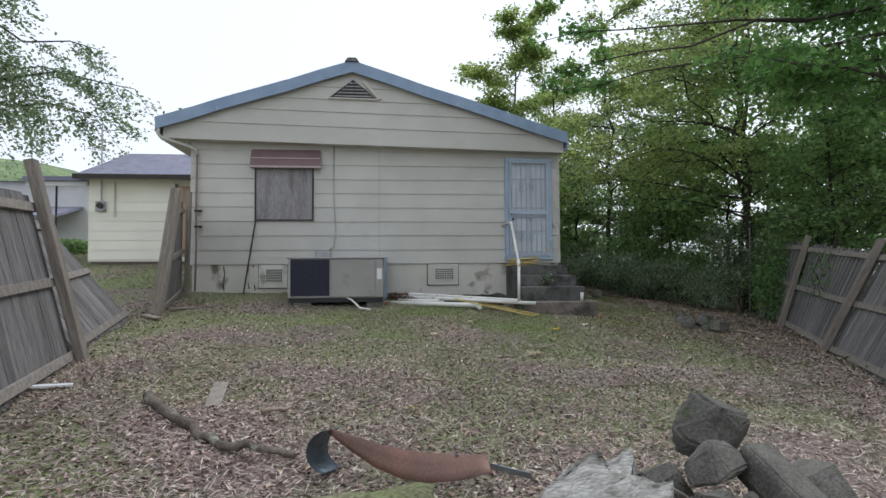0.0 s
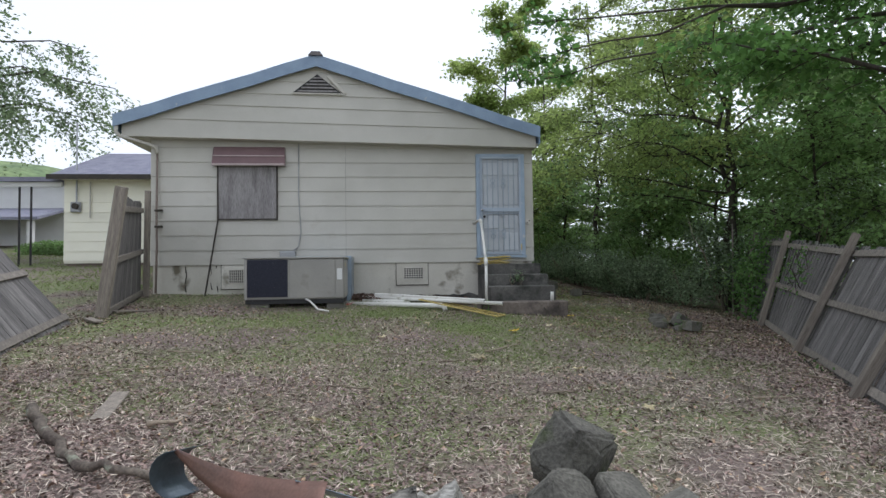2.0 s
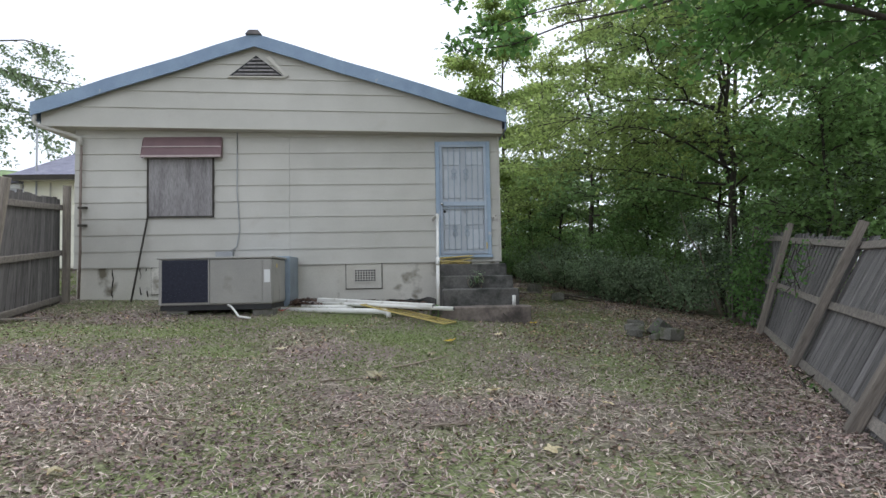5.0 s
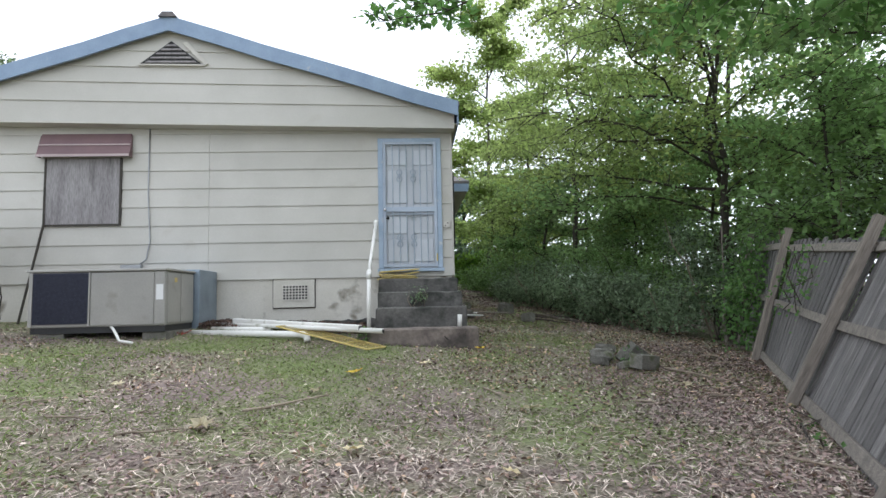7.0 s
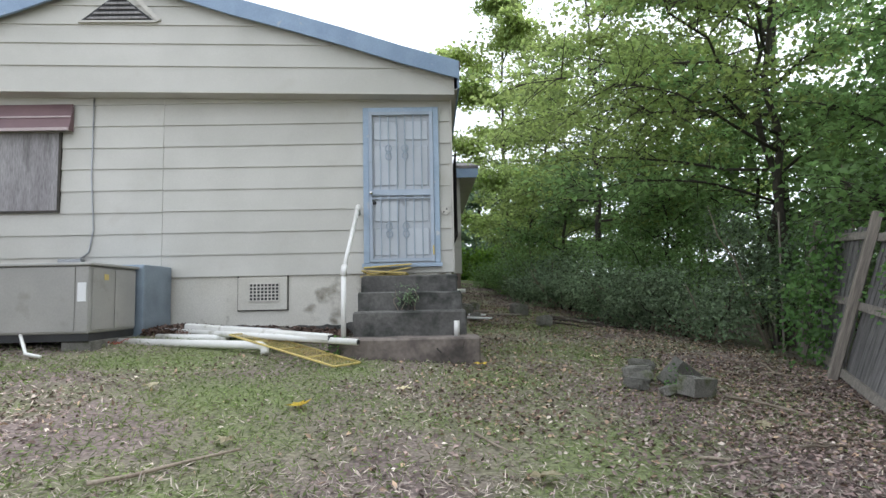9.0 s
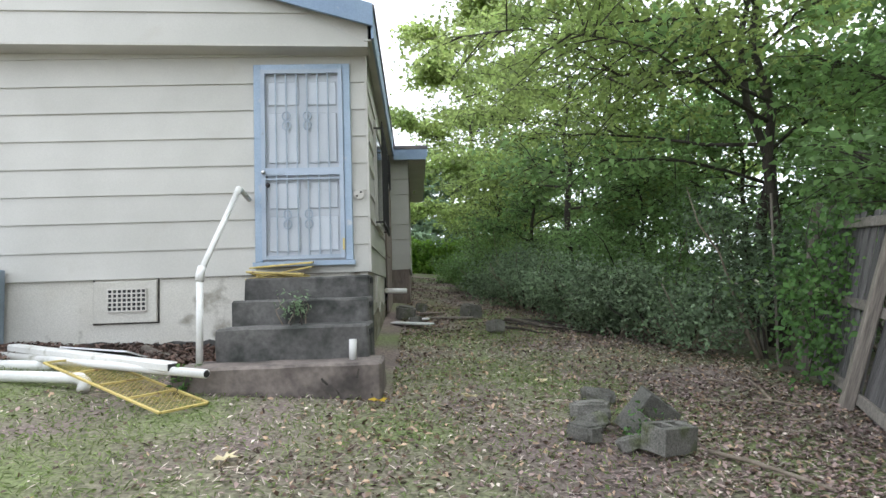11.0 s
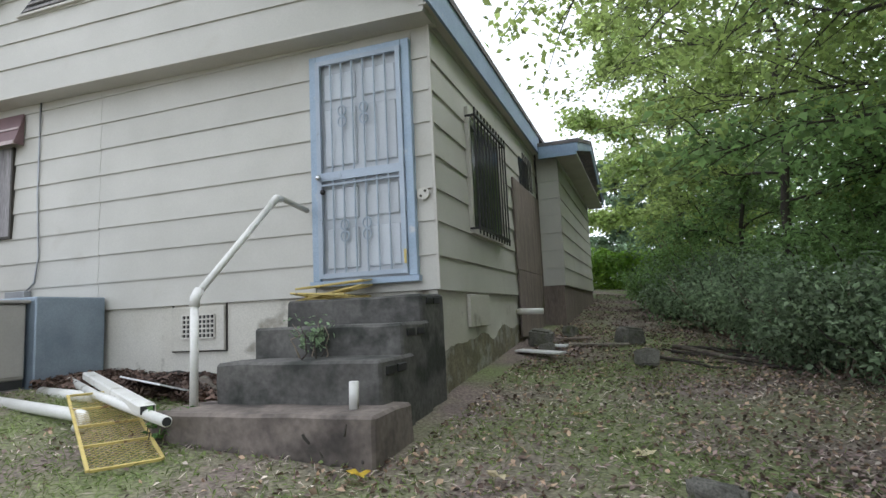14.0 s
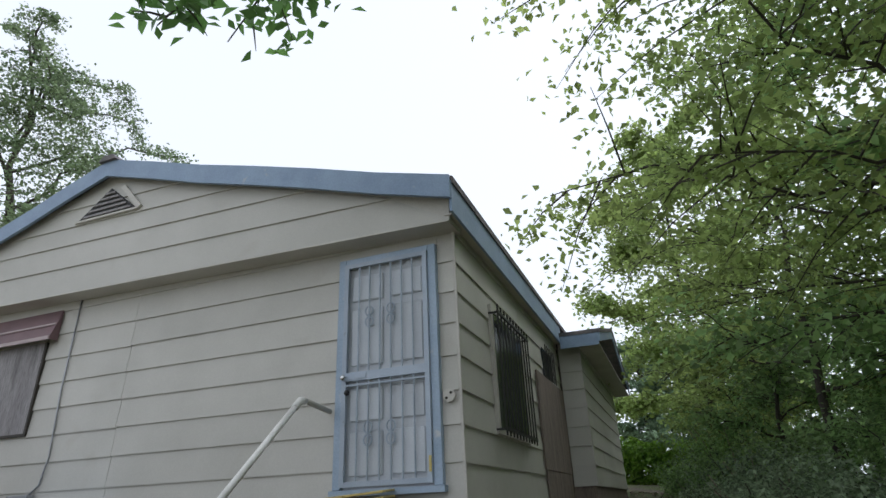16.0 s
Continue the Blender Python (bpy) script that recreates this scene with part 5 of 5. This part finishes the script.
def rock(x, y, z, size, rot, seed, m, label, group, knobs=17):
    """An angular stone: the hull of a few scattered knobs with worn edges."""
    prng = random.Random(seed)
    bm = bmesh.new()
    for k in range(knobs):
        d = Vector((prng.gauss(0, 1), prng.gauss(0, 1), prng.gauss(0, 1))).normalized()
        big = max(abs(d.x), abs(d.y), abs(d.z))
        d *= (0.62 + 0.25 / big) * prng.uniform(0.85, 1.0) * 0.62
        bm.verts.new((d.x * size[0], d.y * size[1], d.z * size[2]))
    hull = bmesh.ops.convex_hull(bm, input=list(bm.verts))
    bmesh.ops.delete(bm, geom=list({v for v in hull["geom_interior"] + hull["geom_unused"] if isinstance(v, bmesh.types.BMVert)}), context="VERTS")
    bmesh.ops.dissolve_limit(bm, angle_limit=radians(14), verts=list(bm.verts), edges=list(bm.edges))
    bmesh.ops.bevel(bm, geom=list(bm.edges), offset=min(size) * 0.05, segments=2, affect="EDGES")
    bmesh.ops.triangulate(bm, faces=list(bm.faces))
    bmesh.ops.subdivide_edges(bm, edges=[e for e in bm.edges if e.calc_length() > min(size) * 0.2], cuts=2)
    for v in bm.verts:
        v.co += v.co.normalized() * min(size) * 0.035 * (noise.noise(v.co * 14) + 0.6 * noise.noise(v.co * 40))
    ob = place("stone", bm, m)
    ob.matrix_world = pose(x, y, z, *rot)
    return tagged(ob, label, "stone", group)


RB = "rubble heap"
rock(2.49, 2.24, 1.385, (0.37, 0.32, 0.32), (0, 8, 30), 3, M_STONE, "dark angular stone on top of the rubble heap", RB, 22)
rock(2.36, 2.00, 1.28, (0.30, 0.22, 0.24), (15, -20, 25), 5, M_STONE, "grey broken stone in the rubble heap", RB)
chunk("stone", 2.60, 1.86, 1.20, 0.17, 0.48, 0.15, (26, 10, 14), 3, M_STONE, "long grey stone slab sloping off the heap", "stone", 0.05, RB, bevel=0.05)
rock(2.18, 2.06, 1.20, (0.26, 0.22, 0.22), (10, 30, 50), 8, M_STONE, "mossy stone in the rubble heap", RB)
chunk("rotten_wood", 2.06, 1.80, 1.20, 0.2, 0.18, 0.16, (30, 10, 70), 5, M_DEADWOOD, "broken brown rotten wood chunk in the heap", "wood", 0.22, RB)
rock(2.30, 1.66, 1.17, (0.18, 0.14, 0.14), (10, 40, 20), 9, M_STONE, "small grey stone in the rubble heap", RB)
rock(2.74, 1.60, 1.00, (0.24, 0.18, 0.16), (5, 20, 80), 10, M_STONE, "small mossy stone in the rubble heap", RB)
rng_r = random.Random(61)
for k in range(9):
    x, y, d = 1.95 + 0.1 * k, 1.78 + rng_r.uniform(-0.25, 0.3), rng_r.uniform(0.09, 0.16)
    rock(x, y, ground_z(x, y) + 0.12, (d * 1.3, d, d), (0, 20 * k, 50 * k), 70 + k, M_STONE, "small broken stone wedged in the rubble heap", RB, 14)
hollow_block(2.76, 2.08, 1.10, (60, 15, 70), "mossy hollow concrete block tilted in the rubble heap")
hollow_block(2.12, 2.24, 1.04, (50, -10, 10), "mossy hollow concrete block half buried in the heap", 0.3)
chunk("stump", 1.60, 1.72, 1.09, 0.86, 0.42, 0.32, (6, -16, 12), 9, M_ROCK, "weathered grey split stump lying on the rubble heap", "stump", 0.30, RB, 8, 0.14)
chunk("soil_clod", 0.98, 2.66, 0.82, 0.7, 0.4, 0.26, (0, 4, 20), 10, M_GROUND, "heap of reddish soil and leaf mould", "soil", 0.3)


def bent_sheet():
    """A strip of flashing, curled over at one end."""
    ob = thing("sheet_metal", "bent rusty sheet metal strip curled at one end on the ground", "sheet metal", at=pose(0, 0, 0))
    def strip(line, widths, m, name):
        bm = bmesh.new()
        rows = []
        for (x, y, z), (wx, wy, wz) in zip(line, widths):
            rows.append((bm.verts.new((x, y, z)), bm.verts.new((x + wx, y + wy, z + wz))))
        for a, b in zip(rows, rows[1:]):
            bm.faces.new((a[0], b[0], b[1], a[1]))
        bmesh.ops.subdivide_edges(bm, edges=list(bm.edges), cuts=2, use_grid_fill=True)
        bmesh.ops.solidify(bm, geom=list(bm.faces), thickness=0.003)
        part(name, bm, m, ob, smooth=True)
    curl = [(0.70 - 0.13 * math.sin(a), 3.00 + 0.02 * a, 1.10 + 0.13 * math.cos(a)) for a in [k * 0.36 for k in range(9)]]
    strip(curl, [(0.10, 0.20, -0.03)] * 9, M_METDARK, "curl")
    body = [(0.70 + 0.80 * t, 3.02 - 0.50 * t, 1.24 - 0.05 * math.sin(t * 3.0) - 0.02 * t) for t in [k / 6 for k in range(7)]]
    strip(body, [(-0.01, 0.02 - 0.03 * k, -0.03 - 0.10 * math.sin(k * 0.52)) for k in range(7)], M_RUST, "strip")
    strip([(1.35, 2.60, 1.20), (1.7, 2.45, 1.14)], [(0.02, 0.06, -0.05)] * 2, M_ACTOP, "strip_end")


bent_sheet()

# low pile of broken blocks out in the yard
for k, (x, y, rot, ln) in enumerate(((6.67, 8.92, (4, 6, 30), 0.3), (6.55, 9.30, (40, 10, 70), 0.3), (6.83, 9.60, (15, 35, 10), 0.28))):
    hollow_block(x, y, ground_z(x, y) + 0.01, rot, "mossy broken concrete block in a low pile", ln, 0.17, 0.155)
for k, (x, y, s) in enumerate(((6.40, 9.55, 0.26), (6.33, 9.3, 0.22), (6.23, 9.12, 0.2), (6.47, 8.97, 0.16), (6.67, 9.2, 0.16), (6.9, 9.3, 0.14), (6.58, 9.95, 0.24))):
    chunk("stone", x, y, ground_z(x, y) + s * 0.22, s, s * 0.7, s * 0.5, (random.uniform(-20, 20), random.uniform(-20, 20), random.uniform(0, 180)), 20 + k, M_BLOCK, "broken concrete lump in a low pile", "stone", 0.16, "low rubble pile")
# debris along the side of the house
for k, (x, y, s) in enumerate(((5.05, 14.4, 0.3), (6.1, 14.9, 0.32), (5.3, 15.3, 0.22), (6.3, 13.5, 0.24), (5.2, 13.9, 0.16))):
    chunk("stone", x, y, ground_z(x, y) + s * 0.3, s, s * 0.8, s * 0.75, (5, 8, 40 * k), 40 + k, M_BLOCK, "grey concrete lump beside the house", "stone", 0.1, "debris beside the house")
board(5.15, 13.7, 0.62, 0.16, -28, "white splintered board beside the house", M_WHITE)
board(5.75, 14.5, 0.7, 0.09, 10, "grey loose board beside the house")
board(5.4, 14.9, 0.5, 0.1, 40, "brown loose board beside the house", M_PLYB)
board(5.25, 14.2, 0.3, 0.14, -10, "white splintered board beside the house", M_WHITE)
stick([(6.6, 14.6), (7.5, 13.7)], 0.03, 21, "dead limb lying at the edge of the shrubs", M_DEADWOOD, "fallen_branch")
for k in range(16):
    a = prng.uniform(-0.4, 0.9)
    x, y = 7.0 + prng.uniform(-0.6, 1.2), 14.4 + prng.uniform(-0.9, 0.9)
    stick([(x, y), (x + 1.0 * math.cos(a), y - 1.0 * math.sin(a))], prng.uniform(0.008, 0.02), 130 + k, "dead dark brush at the edge of the shrubs", M_BARK, "brush_stick")

# loose pipes, downspout, screen and yellow rack by the steps
def pipe(pts, r, label, m=M_PVC, name="loose_pipe"):
    return tagged(place(name, rod(pts, r, 12), m, smooth=True), label, "pipe", "loose pipes by the wall")


pipe([(1.05, 10.42, 1.535), (2.62, 10.02, 1.50), (2.70, 10.00, 1.495), (2.755, 9.965, 1.47), (2.765, 9.92, 1.42)], 0.043, "white plastic drain pipe with an elbow lying on the grass")
pipe([(1.32, 10.72, 1.555), (2.18, 10.52, 1.54)], 0.045, "short white plastic pipe lying by the wall")
pipe([(1.15, 11.10, 1.62), (2.4, 10.35, 1.585), (3.73, 9.70, 1.53)], 0.032, "long white plastic pipe resting against the landing")
# dark disc on the closed pipe end, painted for the shade inside
tagged(place("pipe_mouth", rod([(3.728, 9.701, 1.53), (3.734, 9.698, 1.53)], 0.026, 12), M_DARK), "dark disc standing for the shade in the long pipe's mouth", "pipe")
ds = thing("downspout", "flattened dirty white metal downspout lying on the pipes", "downspout", at=pose(0, 0, 0))
d0, d1 = Vector((1.55, 10.98, 1.665)), Vector((3.44, 9.84, 1.57))
yaw = math.atan2(d1.y - d0.y, d1.x - d0.x)
q = part("channel", cube(0, (d1 - d0).length, -0.05, 0.05, -0.035, 0.035, bevel=0.012), M_PVC, ds)
q.matrix_basis = Matrix.Translation(d0) @ Matrix.Rotation(yaw, 4, "Z") @ Matrix.Rotation(math.atan2(-(d1.z - d0.z), (d1.xy - d0.xy).length), 4, "Y")
# dark plate capping the solid channel, painted for the shade inside it
q2 = part("open_end", cube((d1 - d0).length + 0.001, (d1 - d0).length + 0.004, -0.04, 0.04, -0.025, 0.025), M_DARK, ds)
q2.matrix_basis = q.matrix_basis.copy()
scr = thing("window_screen", "fallen dark window screen with a white frame", "window screen", at=pose(2.45, 11.0, 1.56, -18, 3, -20))
part("mesh_panel", cube(-0.36, 0.36, -0.24, 0.24, 0, 0.004), M_SCREEN, scr)
for a, b, c, d in ((-0.38, 0.38, -0.26, -0.24), (-0.38, 0.38, 0.24, 0.26), (-0.38, -0.36, -0.24, 0.24), (0.36, 0.38, -0.24, 0.24)):
    part("frame", cube(a, b, c, d, -0.004, 0.010), M_WHITE, scr)
stick([(2.6, 11.25), (3.45, 10.75)], 0.055, 31, "short rotten log beside the steps", M_DEADWOOD, "log")


def yellow_rack(m, length, width, bars, label, cell=0.042):
    ob = thing("wire_rack", label, "rack", at=m)
    for y in (-width / 2, width / 2):
        part("side_bar", cube(0, length, y - 0.010, y + 0.010, -0.008, 0.008, bevel=0.003), M_YELLOW, ob)
    for k in range(bars):
        x = length * k / (bars - 1)
        part("cross_bar", cube(x - 0.009, x + 0.009, -width / 2 + 0.011, width / 2 - 0.011, -0.007, 0.007), M_YELLOW, ob)
    bm = bmesh.new()
    n = int((length + width) / cell)
    for s in (1, -1):
        for k in range(n):
            c = k * cell - (width if s > 0 else 0)
            pts = []
            for t in (0.0, 1.0):
                pts.append((c + (t * width if s > 0 else width - t * width) , -width / 2 + t * width))
            (xa, ya), (xb, yb) = pts
            ta, tb = 0.0, 1.0
            dx = xb - xa
            for lim, sign in ((0.0, 1), (length, -1)):
                fa, fb = sign * (xa - lim), sign * (xb - lim)
                if fa < 0 and fb < 0:
                    ta = 2.0
                elif fa < 0:
                    ta = max(ta, (lim - xa) / dx)
                elif fb < 0:
                    tb = min(tb, (lim - xa) / dx)
            if ta < tb:
                tube(bm, [(xa + dx * ta, ya + (yb - ya) * ta, 0.002 * s), (xa + dx * tb, ya + (yb - ya) * tb, 0.002 * s)], 0.0014, 4, False)
    part("wire_mesh", bm, M_YELLOW, ob, "diamond wire mesh")
    return ob


g0, g1 = Vector((2.42, 10.34, 1.60)), Vector((3.66, 9.50, 1.34))
gx = (g1 - g0).normalized()
gy = Vector((0, 0, 1)).cross(gx).normalized()
gz = gx.cross(gy)
gm = Matrix((gx, gy, gz)).transposed().to_4x4()
gm.translation = g0
yellow_rack(gm, (g1 - g0).length, 0.36, 5, "rusty yellow wire rack lying on the grass and pipes")
yellow_rack(pose(3.58, 11.28, 2.225, 3, -10, 4), 0.62, 0.28, 4, "crushed yellow wire rack on the top step")
yellow_rack(pose(3.66, 11.30, 2.25, 8, 2, 12), 0.5, 0.26, 4, "crushed yellow wire rack on the top step")
yellow_rack(pose(3.62, 11.22, 2.28, -6, 4, -8), 0.55, 0.22, 3, "crushed yellow wire rack on the top step")
yellow_rack(pose(3.62, 11.26, 2.335, 4, -4, 6), 0.58, 0.24, 5, "crushed yellow wire rack on the top step")
net = place("plastic_net", bmesh.new(), M_RED)
bm = bmesh.new()
for k in range(14):
    a = prng.uniform(0, 6.28)
    tube(bm, wander((0.98 + 0.15 * math.cos(a), 10.35 + 0.1 * math.sin(a), 1.50), (1.05 - 0.15 * math.cos(a), 10.3 - 0.12 * math.sin(a), 1.56), 4, 0.03, prng), 0.004, 4)
bm.to_mesh(net.data)
bm.free()
tagged(net, "tangled red plastic netting on the ground", "netting")
shrub("weed", 4.18, 10.50, 0.17, 0.30, 91, M_PRIVET, 90, 0.045, "small green weed growing on the step", "weed", 6, base=1.81)
shrub("weed", 3.52, 9.95, 0.14, 0.25, 92, M_GREEN4, 50, 0.05, "small green weed by the landing", "weed", 4)
shrub("weed", 6.6, 9.12, 0.2, 0.2, 93, M_GREEN4, 110, 0.05, "small green weed in the rubble pile", "weed", 4)

# ---- the next house and what lies beyond the fence ----
nh = thing("neighbor_house", "pale yellow sided house with slate grey roof beyond the fence", "house", at=pose(0, 0, 0))
nw = part("wall", cube(-7.6, -3.2, 17.8, 21.2, 2.46, 4.95), M_NSIDING, nh)
for i in range(9):
    lap_rear(-7.6, -3.2, 2.52 + i * GAP, min(2.52 + (i + 1) * GAP, 4.95), nw, 17.8).data.materials[0] = M_NSIDING
part("base", cube(-7.55, -3.25, 17.86, 21.1, 1.6, 2.459), M_PLYB, nh)
roof = bmesh.new()
rv = [roof.verts.new(p) for p in ((-7.8, 17.3, 4.98), (-2.8, 17.3, 4.98), (-2.8, 21.6, 4.98), (-7.8, 21.6, 4.98), (-7.15, 19.4, 6.02), (-3.6, 19.4, 6.02))]
for q in ((0, 1, 5, 4), (1, 2, 5), (2, 3, 4, 5), (3, 0, 4), (3, 2, 1, 0)):
    roof.faces.new([rv[k] for k in q])
part("roof", roof, M_VIOLET, nh)
part("eave", cube(-7.82, -2.78, 17.26, 17.30, 4.86, 5.0), M_CRACK, nh)
part("soffit", cube(-7.75, -2.85, 17.31, 17.79, 4.90, 4.915), M_TRIM, nh)
dr = part("door", cube(-5.05, -4.2, 17.70, 17.775, 2.6, 4.72), M_TAN, nh, "tan wooden door")
part("door_frame", cube(-5.13, -5.06, 17.69, 17.775, 2.55, 4.78), M_PLYB, dr)
meter = part("electric_meter", cube(-7.38, -7.10, 17.68, 17.775, 3.95, 4.25, bevel=0.02), M_GREYMET, nh, "grey round electric meter")
part("dial", rod([(-7.22, 17.68, 4.12), (-7.22, 17.60, 4.12)], 0.09, 12), M_CRACK, meter)
part("conduit", rod([(-7.22, 17.72, 4.25), (-7.22, 17.72, 6.6)], 0.025, 6), M_GREYMET, meter)
part("conduit", rod([(-6.85, 17.74, 4.85), (-6.85, 17.74, 3.8)], 0.02, 6), M_TRIM, meter)
porch = thing("porch", "open porch roof on thin posts beside the next house", "porch", at=pose(0, 0, 0))
part("roof", prism([(17.6, 4.97), (22, 5.42), (22, 5.32), (17.6, 4.84)], "x", -9.35, -7.62), M_VIOLET, porch)
part("beam", cube(-9.30, -7.64, 17.7, 17.8, 4.70, 4.83), M_WHITE, porch)
for x in (-8.80, -8.48):
    part("post", rod([(x, 17.75, 2.0), (x, 17.75, 4.71)], 0.03, 6), M_BLACK, porch)
shed = thing("white_building", "low white building with dark roof far beyond the fence", "building", at=pose(0, 0, 0))
part("wall", cube(-22, -11.2, 27, 33, 1.9, 6.2), M_WHITE, shed)
part("roof", prism([(26.7, 6.2), (30, 6.5), (33.4, 6.2)], "x", -22.4, -11.0), M_VIOLET, shed)
lean = part("porch_roof", prism([(24.6, 4.50), (27, 5.1), (27, 5.0), (24.6, 4.38)], "x", -20, -12.2), M_VIOLET, shed)
part("porch_post", cube(-12.7, -12.5, 24.8, 25.0, 2.0, 4.45), M_WHITE, shed)
hill = bmesh.new()
hv = [[hill.verts.new((-160 + i * 12, 70 + j * 12, 2.0 + 24 * math.exp(-((i - 7) / 3.5) ** 2) * math.sin(min(1.0, j / 5) * math.pi / 2) + 0.5 * math.sin(i * 2.1 + j))) for i in range(14)] for j in range(8)]
for j in range(7):
    for i in range(13):
        hill.faces.new((hv[j][i], hv[j][i + 1], hv[j + 1][i + 1], hv[j + 1][i]))
tagged(place("hill", hill, M_HILL, smooth=True), "far green hillside", "hill", kind="structure")
